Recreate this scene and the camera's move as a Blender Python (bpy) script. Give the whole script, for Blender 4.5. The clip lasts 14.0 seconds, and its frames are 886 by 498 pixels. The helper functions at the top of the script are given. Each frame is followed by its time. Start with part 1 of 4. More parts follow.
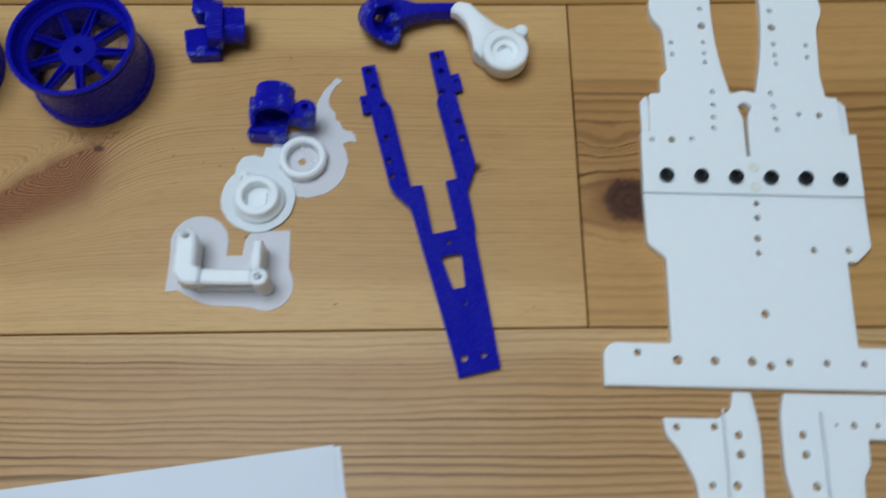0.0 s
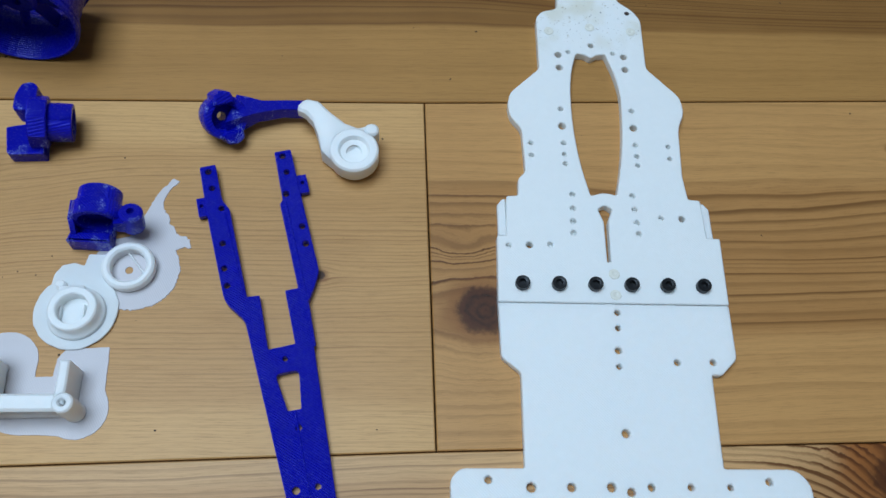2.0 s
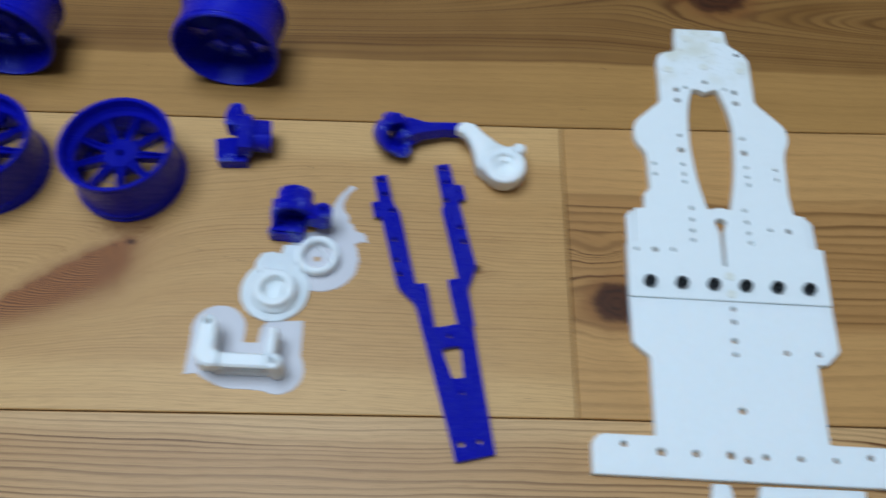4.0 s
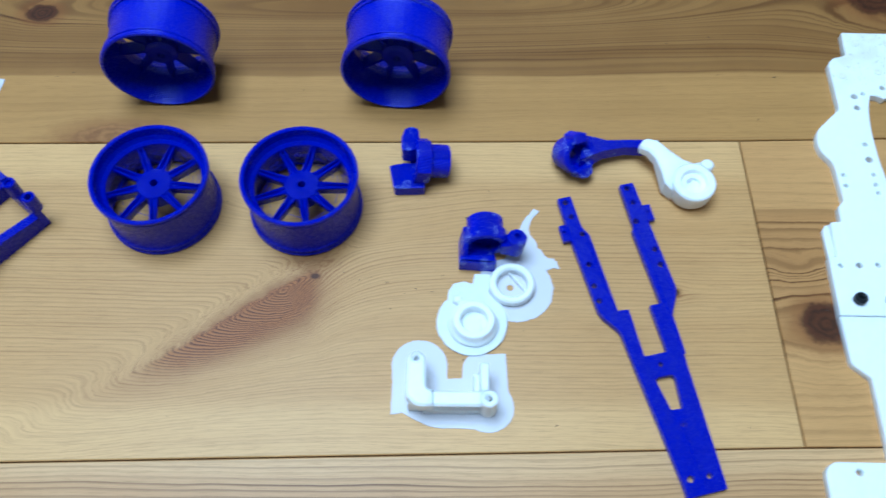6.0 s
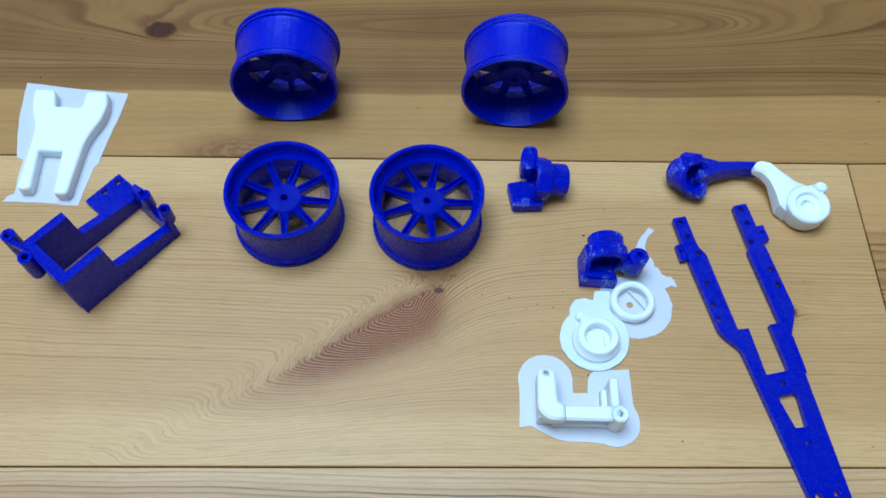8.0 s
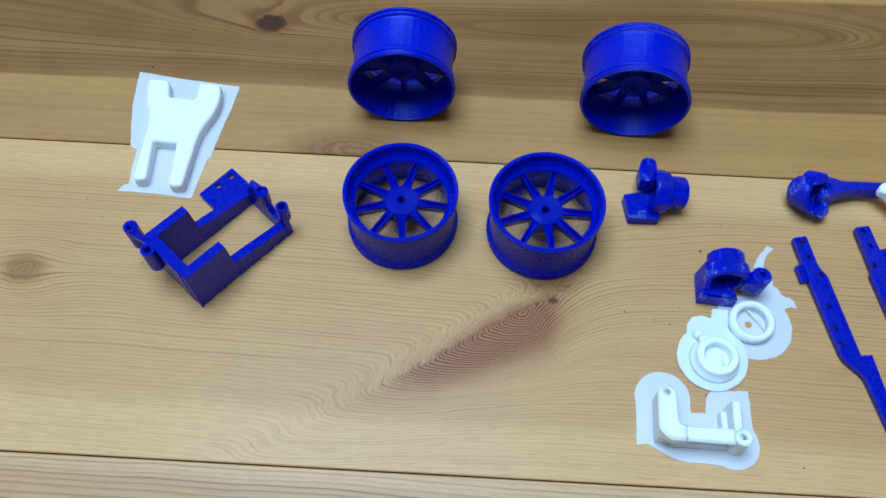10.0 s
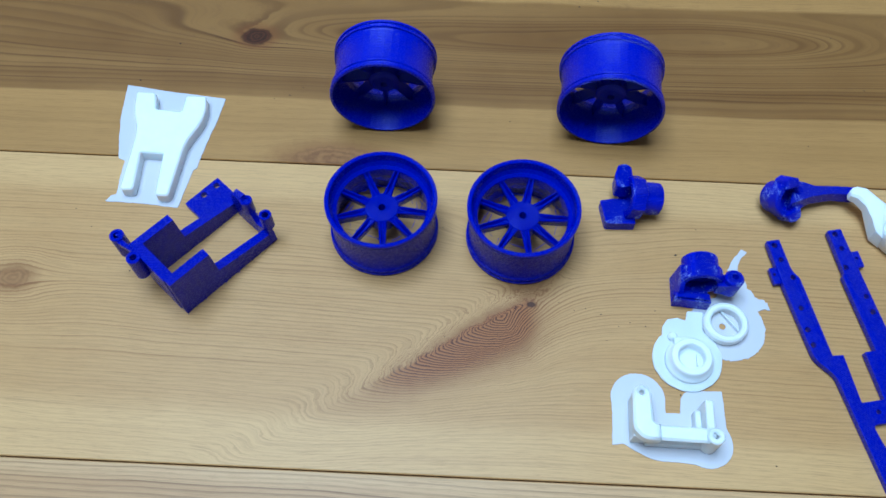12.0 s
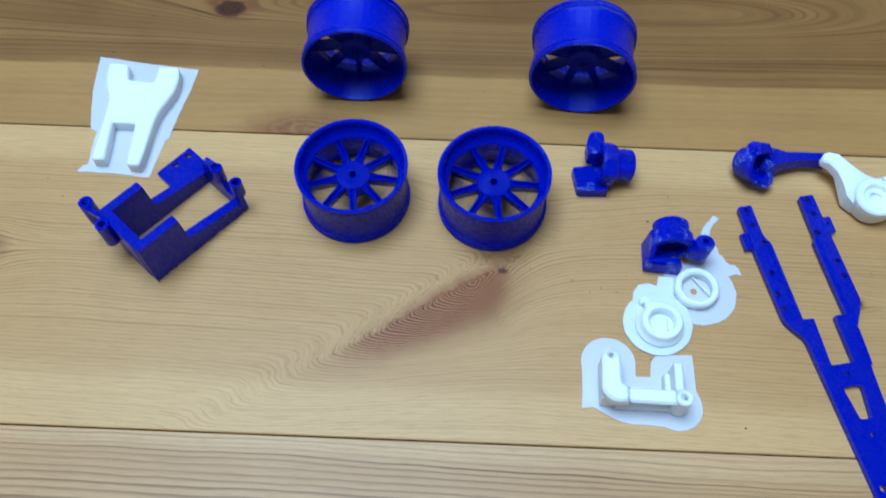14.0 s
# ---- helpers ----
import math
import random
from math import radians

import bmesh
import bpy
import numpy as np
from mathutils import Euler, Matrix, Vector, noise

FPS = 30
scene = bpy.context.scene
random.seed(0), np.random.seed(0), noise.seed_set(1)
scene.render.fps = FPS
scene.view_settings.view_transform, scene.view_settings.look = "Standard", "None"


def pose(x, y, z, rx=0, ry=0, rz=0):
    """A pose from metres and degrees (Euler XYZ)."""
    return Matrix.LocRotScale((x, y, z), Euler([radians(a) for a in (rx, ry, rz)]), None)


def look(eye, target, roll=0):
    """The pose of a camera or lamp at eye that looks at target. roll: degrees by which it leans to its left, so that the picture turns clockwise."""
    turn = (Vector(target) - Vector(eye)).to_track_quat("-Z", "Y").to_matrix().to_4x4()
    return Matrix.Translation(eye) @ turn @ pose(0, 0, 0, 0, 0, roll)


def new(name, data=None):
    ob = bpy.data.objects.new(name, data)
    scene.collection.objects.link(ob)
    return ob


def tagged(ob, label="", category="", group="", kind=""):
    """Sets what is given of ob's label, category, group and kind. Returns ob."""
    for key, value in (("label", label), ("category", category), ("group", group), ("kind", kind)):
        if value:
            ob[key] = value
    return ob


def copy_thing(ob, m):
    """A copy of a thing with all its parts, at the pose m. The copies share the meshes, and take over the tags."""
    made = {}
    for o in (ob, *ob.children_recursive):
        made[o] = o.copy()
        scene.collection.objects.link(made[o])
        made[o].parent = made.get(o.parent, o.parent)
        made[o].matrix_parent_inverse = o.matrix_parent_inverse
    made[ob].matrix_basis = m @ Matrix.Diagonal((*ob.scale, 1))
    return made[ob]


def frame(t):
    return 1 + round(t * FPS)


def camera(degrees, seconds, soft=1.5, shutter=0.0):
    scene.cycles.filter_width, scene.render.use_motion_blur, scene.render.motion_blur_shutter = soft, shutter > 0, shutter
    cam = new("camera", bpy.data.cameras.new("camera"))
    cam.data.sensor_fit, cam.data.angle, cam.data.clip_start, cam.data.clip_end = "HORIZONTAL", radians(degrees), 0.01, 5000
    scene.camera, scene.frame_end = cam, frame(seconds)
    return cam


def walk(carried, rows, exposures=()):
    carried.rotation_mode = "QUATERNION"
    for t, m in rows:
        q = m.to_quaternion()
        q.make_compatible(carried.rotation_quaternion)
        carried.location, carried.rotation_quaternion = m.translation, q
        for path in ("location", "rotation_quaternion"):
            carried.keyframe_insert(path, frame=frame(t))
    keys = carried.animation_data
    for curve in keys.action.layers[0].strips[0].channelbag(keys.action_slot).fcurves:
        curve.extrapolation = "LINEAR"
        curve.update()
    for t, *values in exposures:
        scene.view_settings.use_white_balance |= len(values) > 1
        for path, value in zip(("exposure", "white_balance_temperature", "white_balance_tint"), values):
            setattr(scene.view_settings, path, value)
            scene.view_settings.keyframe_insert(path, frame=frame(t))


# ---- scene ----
cam = camera(55.95, 14.0, soft=1.5, shutter=0.8)
# seconds, eye, then degrees: heading to the left, pitch up, roll
PATH = [
    (0, -0.06126, -0.22805, 0.31683, -2.337, -70.529, 1.993),
    (0.2, -0.04827, -0.22528, 0.31736, 2.766, -67.209, -1.979),
    (0.3, -0.04126, -0.23654, 0.31784, 6.362, -63.524, -4.722),
    (0.5, -0.03226, -0.22805, 0.31286, 6.869, -64.510, -4.321),
    (0.7, -0.03367, -0.21874, 0.30263, -0.248, -64.286, 3.347),
    (1, -0.03422, -0.20000, 0.31031, -7.122, -64.179, 7.321),
    (1.5, -0.02548, -0.20953, 0.30009, -10.710, -62.616, 8.565),
    (2, -0.02124, -0.20714, 0.30034, -10.932, -64.917, 9.609),
    (2.5, -0.01731, -0.22294, 0.32888, -7.732, -62.740, 6.622),
    (3, -0.01268, -0.24124, 0.33203, -8.470, -61.700, 7.818),
    (3.5, -0.01920, -0.24955, 0.33562, -5.716, -61.221, 5.234),
    (4, -0.06480, -0.25062, 0.33903, -2.218, -61.975, 3.602),
    (4.2, -0.08271, -0.24968, 0.34384, -1.082, -61.757, 2.930),
    (6.3, -0.16762, -0.23187, 0.32976, -2.076, -62.354, 1.378),
    (6.5, -0.18202, -0.23528, 0.33811, -1.441, -62.747, 0.855),
    (7, -0.20007, -0.24424, 0.34577, 1.112, -60.867, -0.679),
    (7.5, -0.19918, -0.24177, 0.34439, 0.219, -60.718, 0.059),
    (8, -0.19955, -0.23474, 0.33915, -0.242, -61.395, 0.818),
    (8.5, -0.21394, -0.22990, 0.33556, 1.020, -61.996, 0.335),
    (8.7, -0.22620, -0.23057, 0.33653, 2.592, -61.748, -0.085),
    (10.8, -0.24019, -0.22466, 0.34179, 4.426, -62.492, -0.666),
    (11, -0.23869, -0.22796, 0.34286, 4.817, -62.001, -1.016),
    (11.5, -0.23469, -0.23053, 0.34531, 4.196, -61.810, -0.701),
    (12, -0.22954, -0.23251, 0.34571, 3.863, -61.395, -0.701),
    (12.5, -0.23044, -0.23390, 0.34649, 3.569, -61.381, -0.532),
    (13, -0.22828, -0.23623, 0.34791, 3.737, -61.139, -0.643),
    (13.5, -0.22481, -0.24068, 0.34606, 3.703, -60.969, -0.653),
    (14, -0.21692, -0.24345, 0.33860, 3.528, -61.639, -0.687),
]


def aim(x, y, z, heading, pitch, roll):
    h, p = radians(heading), radians(pitch)
    way = Vector((-math.sin(h) * math.cos(p), math.cos(h) * math.cos(p), math.sin(p)))
    return look((x, y, z), Vector((x, y, z)) + way, roll)


walk(cam, [(t, aim(*row)) for t, *row in PATH], [(0.0, -0.86, 6850, 9), (0.5, -0.76, 6350, 8), (4.2, -0.70, 6300, 8), (6.3, -0.08, 5300, 2), (7.0, -0.23, 5300, 2), (14.0, -0.26, 5230, 2)])

# ---- light ----
world = bpy.data.worlds.new("world")
scene.world = world
world.use_nodes = True
sky = world.node_tree.nodes.new("ShaderNodeTexSky")
sky.sky_type, sky.sun_disc = "NISHITA", False
sky.sun_elevation, sky.sun_rotation = radians(40), radians(200)
world.node_tree.nodes["Background"].inputs["Strength"].default_value = 0.12
world.node_tree.links.new(sky.outputs["Color"], world.node_tree.nodes["Background"].inputs["Color"])

CEILING = 2.3
SKYLIGHT = (-1.25, 0.10, -0.58, 0.77)  # the assumed roof window's opening: x0, x1, y0, y1
# area lamp for soft overhead daylight; the window round it is an unseen addition
lamp = bpy.data.lights.new("assumed_overhead_daylight", "AREA")
lamp.shape, lamp.size, lamp.size_y = "RECTANGLE", SKYLIGHT[1] - SKYLIGHT[0] - 0.06, SKYLIGHT[3] - SKYLIGHT[2] - 0.06
lamp.energy, lamp.color = 98.0, (0.635, 0.81, 1.0)
lamp_ob = new("assumed_overhead_daylight", lamp)
lamp_ob.matrix_world = pose((SKYLIGHT[0] + SKYLIGHT[1]) / 2, (SKYLIGHT[2] + SKYLIGHT[3]) / 2, CEILING + 0.05)

# ---- building helpers (all shapes in millimetres) ----
MM = 0.001


def ring(cx, cy, r, n=16, start=0.0, turn=360.0):
    return [(cx + r * math.cos(radians(start + turn * i / n)), cy + r * math.sin(radians(start + turn * i / n))) for i in range(n if turn == 360 else n + 1)]


def rounded(points, radius, steps=3):
    """A closed outline with its corners rounded; a point may carry its own radius."""
    out, n = [], len(points)
    for i in range(n):
        p = Vector(points[i][:2])
        r = points[i][2] if len(points[i]) > 2 else radius
        a, b = Vector(points[i - 1][:2]) - p, Vector(points[(i + 1) % n][:2]) - p
        reach = min(r, a.length * 0.45, b.length * 0.45)
        if reach < 0.05:
            out.append(tuple(p))
            continue
        pa, pb = p + a.normalized() * reach, p + b.normalized() * reach
        for k in range(steps + 1):
            s = k / steps
            out.append(tuple((1 - s) ** 2 * pa + 2 * s * (1 - s) * p + s * s * pb))
    return out


def torn(loop, rng, step=1.1, amount=0.22):
    """An outline cut into short steps and roughened, as thin plastic tears."""
    out = []
    for i in range(len(loop)):
        a, b = Vector(loop[i - 1][:2]), Vector(loop[i][:2])
        n = max(1, int((b - a).length / step))
        for k in range(n):
            out.append(tuple(a.lerp(b, k / n) + Vector((rng.uniform(-amount, amount), rng.uniform(-amount, amount)))))
    return out


def area(loop):
    return sum(loop[i - 1][0] * loop[i][1] - loop[i][0] * loop[i - 1][1] for i in range(len(loop))) / 2


def slab(bm, outline, holes=(), z0=0.0, z1=4.0, chamfer=0.35, m=None):
    """An upright-sided plate with an outline and holes, its upper rim chamfered."""
    loops = [list(outline) if area(outline) > 0 else list(outline)[::-1]]
    for h in holes:
        h = ring(*h, 12) if len(h) == 3 and not hasattr(h[0], "__len__") else list(h)
        loops.append(h if area(h) < 0 else h[::-1])

    def inset(loop, d):
        out = []
        for i in range(len(loop)):
            a, p, b = Vector(loop[i - 1]), Vector(loop[i]), Vector(loop[(i + 1) % len(loop)])
            e, f = (p - a), (b - p)
            e = e.normalized() if e.length > 1e-6 else f.normalized()
            f = f.normalized() if f.length > 1e-6 else e
            n = Vector((-e.y - f.y, e.x + f.x))
            n = n.normalized() if n.length > 1e-4 else Vector((-e.y, e.x))
            out.append(p + n * d / max(0.5, abs(n.dot(Vector((-e.y, e.x))))))
        return out

    m = m or Matrix()
    rows_of = []
    for loop in loops:
        top = inset(loop, chamfer)
        rows_of.append([[bm.verts.new(m @ Vector((x, y, z))) for x, y in ring_at] for ring_at, z in ((loop, z0), (loop, z1 - chamfer), (top, z1))])
    for rings in rows_of:
        for lo, hi in zip(rings, rings[1:]):
            for i in range(len(lo)):
                bm.faces.new((lo[i - 1], lo[i], hi[i], hi[i - 1]))
    for level in (2, 0):
        edges = []
        for rings in rows_of:
            vs = rings[level]
            for i in range(len(vs)):
                edges.append(bm.edges.get((vs[i - 1], vs[i])) or bm.edges.new((vs[i - 1], vs[i])))
        bmesh.ops.triangle_fill(bm, edges=edges, use_beauty=True)
    return bm


def box(bm, x0, x1, y0, y1, z0, z1, chamfer=0.3, m=None):
    return slab(bm, [(x0, y0), (x1, y0), (x1, y1), (x0, y1)], (), z0, z1, chamfer, m)


def lathe(bm, profile, n=32, m=None, closed=False):
    """A profile of (radius, height) turned about the z axis. closed: it comes back to its first point."""
    m = m or Matrix()
    turns = [[bm.verts.new(m @ Vector((r * math.cos(2 * math.pi * k / n), r * math.sin(2 * math.pi * k / n), z))) for k in range(n)] for r, z in profile]
    pairs = list(zip(turns, turns[1:])) + ([(turns[-1], turns[0])] if closed else [])
    for lo, hi in pairs:
        for k in range(n):
            bm.faces.new((lo[k - 1], lo[k], hi[k], hi[k - 1]))
    if not closed:
        for cap in (turns[0], turns[-1]):
            if profile[turns.index(cap)][0] > 0.01:
                bm.faces.new(cap)
    return bm


def tube(bm, r_out, r_in, z0, z1, n=24, m=None, edge=0.4):
    return lathe(bm, [(r_in, z0), (r_out - edge, z0), (r_out, z0 + edge), (r_out, z1 - edge), (r_out - edge, z1), (r_in + edge, z1), (r_in, z1 - edge)], n, m, True)


def hull(bm, sections, m=None):
    """Skins a chain of cross-sections, each a list of the same number of places."""
    m = m or Matrix()
    rows_of = [[bm.verts.new(m @ Vector(p)) for p in s] for s in sections]
    n = len(sections[0])
    for a, b in zip(rows_of, rows_of[1:]):
        for i in range(n):
            bm.faces.new((a[i - 1], a[i], b[i], b[i - 1]))
    bm.faces.new(rows_of[0])
    bm.faces.new(rows_of[-1])
    return bm


def finish(bm, name, smooth=35):
    bmesh.ops.remove_doubles(bm, verts=bm.verts, dist=0.002)
    bmesh.ops.recalc_face_normals(bm, faces=bm.faces)
    bmesh.ops.scale(bm, vec=(MM, MM, MM), verts=bm.verts)
    for e in bm.edges:
        if len(e.link_faces) == 2:
            e.smooth = e.calc_face_angle(0) < radians(smooth)
    for f in bm.faces:
        f.smooth = True
    mesh = bpy.data.meshes.new(name)
    bm.to_mesh(mesh)
    bm.free()
    return mesh


def part(name, bm, material, parent, label="", at=None):
    size = TRUE_SIZE.get(parent) or (TRUE_SIZE.get(parent.parent) if parent else None)
    if size and not isinstance(bm, bpy.types.Mesh):
        bmesh.ops.scale(bm, vec=size, verts=bm.verts)
    mesh = bm if isinstance(bm, bpy.types.Mesh) else finish(bm, name)
    if not mesh.materials:
        mesh.materials.append(material)
    ob = new(name, mesh)
    ob.parent = parent
    if at is not None:
        ob.matrix_basis = at
    return tagged(ob, label=label)


TRUE_SIZE = {}  # how far a thing's drawn shape is stretched to its true size


def thing(name, label, category, x=0, y=0, z=0, turn=0, group="", kind="", size=None):
    ob = new(name)
    if size:
        TRUE_SIZE[ob] = size
    ob.empty_display_size = 0.01
    ob.matrix_basis = pose(x * MM, y * MM, z * MM, 0, 0, turn)
    return tagged(ob, label, category, group, kind)


def mm_pose(x, y, z, rx=0, ry=0, rz=0):
    """A pose in millimetres, for shapes within a part."""
    return Matrix.LocRotScale((x, y, z), Euler([radians(a) for a in (rx, ry, rz)]), None)


# ---- materials ----
class Tree:
    """Short forms for building a material's nodes."""

    def __init__(self, name):
        self.material = bpy.data.materials.new(name)
        self.material.use_nodes = True
        self.nodes, self.links = self.material.node_tree.nodes, self.material.node_tree.links
        self.shader = self.nodes["Principled BSDF"]

    def put(self, socket, value):
        if isinstance(value, bpy.types.NodeSocket):
            self.links.new(value, socket)
        elif value is not None:
            socket.default_value = value

    def math(self, op, a, b=None, c=None, clamp=False):
        n = self.nodes.new("ShaderNodeMath")
        n.operation, n.use_clamp = op, clamp
        for s, v in zip(n.inputs, (a, b, c)):
            self.put(s, v)
        return n.outputs[0]

    def step(self, value, lo, hi):
        n = self.nodes.new("ShaderNodeMapRange")
        n.interpolation_type = "SMOOTHSTEP"
        self.put(n.inputs["Value"], value)
        self.put(n.inputs["From Min"], lo)
        self.put(n.inputs["From Max"], hi)
        return n.outputs["Result"]

    def vec(self, x, y, z=0.0):
        n = self.nodes.new("ShaderNodeCombineXYZ")
        for s, v in zip(n.inputs, (x, y, z)):
            self.put(s, v)
        return n.outputs[0]

    def noise(self, vector, scale=1.0, detail=2.0, rough=0.5, colour=False):
        n = self.nodes.new("ShaderNodeTexNoise")
        self.put(n.inputs["Vector"], vector)
        n.inputs["Scale"].default_value, n.inputs["Detail"].default_value, n.inputs["Roughness"].default_value = scale, detail, rough
        return n.outputs["Color" if colour else "Fac"]

    def mix(self, factor, a, b, blend="MIX"):
        n = self.nodes.new("ShaderNodeMix")
        n.data_type, n.blend_type = "RGBA", blend
        self.put(n.inputs[0], factor)
        self.put(n.inputs[6], a if isinstance(a, bpy.types.NodeSocket) else (*a, 1))
        self.put(n.inputs[7], b if isinstance(b, bpy.types.NodeSocket) else (*b, 1))
        return n.outputs[2]

    def place(self, what="Object"):
        n = self.nodes.new("ShaderNodeTexCoord")
        s = self.nodes.new("ShaderNodeSeparateXYZ")
        m = self.nodes.new("ShaderNodeVectorMath")
        m.operation = "SCALE"
        m.inputs["Scale"].default_value = 1000.0
        self.links.new(n.outputs[what], m.inputs[0])
        self.links.new(m.outputs[0], s.inputs[0])
        return m.outputs[0], *s.outputs

    def bump(self, height, strength, distance):
        n = self.nodes.new("ShaderNodeBump")
        n.inputs["Strength"].default_value, n.inputs["Distance"].default_value = strength, distance * MM
        self.put(n.inputs["Height"], height)
        self.links.new(n.outputs[0], self.shader.inputs["Normal"])

    def end(self, colour, rough, **more):
        self.put(self.shader.inputs["Base Color"], colour if isinstance(colour, bpy.types.NodeSocket) else (*colour, 1))
        self.put(self.shader.inputs["Roughness"], rough)
        for key, v in more.items():
            self.put(self.shader.inputs[key.replace("_", " ")], v)
        return self.material


def pine(name, seed, knots=(), spikes=(), arches=(), bands=(), spacing=3.0, sap=(0.54, 0.275, 0.10), heart=(0.285, 0.13, 0.043), late=(0.17, 0.066, 0.016), lines=(0.3, 0.75), slope=0.0, wander=9.0):
    """Varnished pine, its late-wood lines the level lines of one bent field.
    knots: centre, core along and across, spread of the bending, darkness; spikes (knots cut lengthwise): eye, direction in degrees, length behind
    and before the eye, width on either side, lift; arches: centre, reach along and across, lift; bands: places across the board, with softness,
    between which the darker heartwood lies; lines: late-wood strength in sapwood and heartwood."""
    t = Tree(name)
    M, A, S, X = (lambda a, b: t.math("MULTIPLY", a, b)), (lambda a, b: t.math("ADD", a, b)), (lambda a, b: t.math("SUBTRACT", a, b)), (lambda v: t.math("EXPONENT", v))
    vector, x, y, z = t.place()
    wob = t.noise(t.vec(M(x, 0.0045), M(y, 0.012), seed), 1.0, 2.0)
    ripple = t.noise(t.vec(M(x, 0.024), M(y, 0.06), seed + 1.0), 1.0, 2.0)
    drift = A(M(S(wob, 0.5), wander), M(S(ripple, 0.5), 2.2))
    flow = A(S(y, M(x, slope)), drift)
    f = flow
    ragged = t.noise(vector, 0.16, 4.0, 0.65)
    for ax, ay, sx, sy, lift in arches:
        gx, gy = M(S(x, ax), 1.0 / sx), M(S(y, ay), 1.0 / sy)
        f = A(f, M(X(M(A(M(gx, gx), M(gy, gy)), -1.0)), lift))
    cores, bends = [], []
    for kx, ky, cx, cy, spread, dark in knots:
        dx, dy = S(x, kx), S(y, ky)
        hx, hy = M(dx, 1.0 / cx), M(dy, 1.0 / cy)
        r = A(t.math("SQRT", A(M(hx, hx), M(hy, hy))), M(S(ragged, 0.5), 0.7))
        bend = X(M(M(r, r), -1.0 / (spread * spread)))
        f = S(f, M(M(dy, 0.92), bend))
        bends.append(bend)
        cores.append((S(1.0, t.step(r, 0.75, 1.12)), S(1.0, t.step(r, 0.9, 1.9)), r, dark))
    spots = []
    for ex, ey, way, back, fore, upper, under, lift in spikes:
        c, s = math.cos(radians(way)), math.sin(radians(way))
        dx, dy = S(x, ex), S(y, ey)
        u, v = A(M(dx, c), M(dy, s)), A(S(M(dy, c), M(dx, s)), M(S(ragged, 0.5), 5.0))
        su = t.math("MULTIPLY_ADD", t.math("GREATER_THAN", u, 0.0), 1.0 / fore - 1.0 / back, 1.0 / back)
        sv = t.math("MULTIPLY_ADD", t.math("GREATER_THAN", v, 0.0), 1.0 / upper - 1.0 / under, 1.0 / under)
        qu, qv = M(u, su), M(v, sv)
        far = A(t.math("SQRT", A(M(qu, qu), 0.01)), M(qv, qv))
        h = X(M(far, -1.0))
        f = A(f, M(h, lift))
        # the red heart of the spike is narrower than the bent grain round it
        qv = M(qv, t.math("MULTIPLY_ADD", t.math("GREATER_THAN", v, 0.0), 0.5, 1.15))
        qu = M(u, t.math("MULTIPLY_ADD", t.math("GREATER_THAN", u, 0.0), 1.0 / fore - 0.75 / back, 0.75 / back))
        spots.append((t.math("SQRT", A(M(qu, qu), M(qv, qv))), h))
    broad = t.noise(t.vec(M(x, 0.0014), M(f, 0.075), seed + 3.1), 1.0, 3.0, 0.6)
    warp = t.noise(t.vec(M(x, 0.0012), M(f, 0.045), seed + 9.0), 1.0, 2.0)
    phase = A(M(f, 1.0 / spacing), M(warp, 5.0))
    tooth = t.math("FRACT", phase)
    ring_of = t.nodes.new("ShaderNodeTexWhiteNoise")
    ring_of.noise_dimensions = "1D"
    t.links.new(t.math("FLOOR", phase), ring_of.inputs["W"])
    each = t.math("MULTIPLY_ADD", ring_of.outputs["Value"], 0.75, 0.35)
    line = M(M(t.step(tooth, 0.40, 0.86), S(1.0, t.step(tooth, 0.88, 1.0))), each)
    where = t.step(t.noise(t.vec(M(x, 0.005), M(f, 0.035), seed + 5.0), 1.0, 2.0), 0.32, 0.62)
    fibre = t.noise(t.vec(M(x, 0.07), M(f, 2.2), seed), 1.0, 4.0, 0.75)
    pores = t.noise(t.vec(M(x, 0.16), M(y, 3.4), seed + 2.0), 1.0, 2.0, 0.6)
    streak = t.noise(t.vec(M(x, 0.011), M(f, 0.5), seed + 7.0), 1.0, 3.0, 0.65)
    blotch = t.noise(vector, 0.016, 3.0, 0.55)
    zone = 0.0
    for lo, hi, soft in bands:
        zone = t.math("MAXIMUM", M(t.step(flow, lo - soft, lo + soft), S(1.0, t.step(flow, hi - soft, hi + soft))), zone)
    line = M(line, M(t.math("MULTIPLY_ADD", where, 0.5, 0.5), t.math("MULTIPLY_ADD", zone, lines[1] - lines[0], lines[0])))
    for far, h in spots:
        line = t.math("MINIMUM", A(line, M(M(line, h), 2.2)), 1.0)
    for bend in bends:
        line = t.math("MINIMUM", A(line, M(M(line, bend), 1.6)), 1.0)
    tone = A(M(zone, 0.62), M(t.step(broad, 0.35, 0.75), t.math("MULTIPLY_ADD", zone, 0.16, 0.14)))
    tone = t.math("ADD", tone, M(S(blotch, 0.5), 0.5), clamp=True)
    colour = t.mix(tone, sap, heart)
    for far, h in spots:
        colour = t.mix(M(t.step(h, 0.14, 0.6), 0.65), colour, (0.30, 0.115, 0.033))
    colour = t.mix(line, colour, late)
    colour = t.mix(M(t.step(streak, 0.5, 0.8), 0.26), colour, (0.24, 0.115, 0.036))
    colour = t.mix(M(t.step(fibre, 0.47, 0.70), 0.34), colour, (0.20, 0.09, 0.03))
    colour = t.mix(M(t.step(pores, 0.60, 0.72), 0.16), colour, (0.12, 0.05, 0.016))
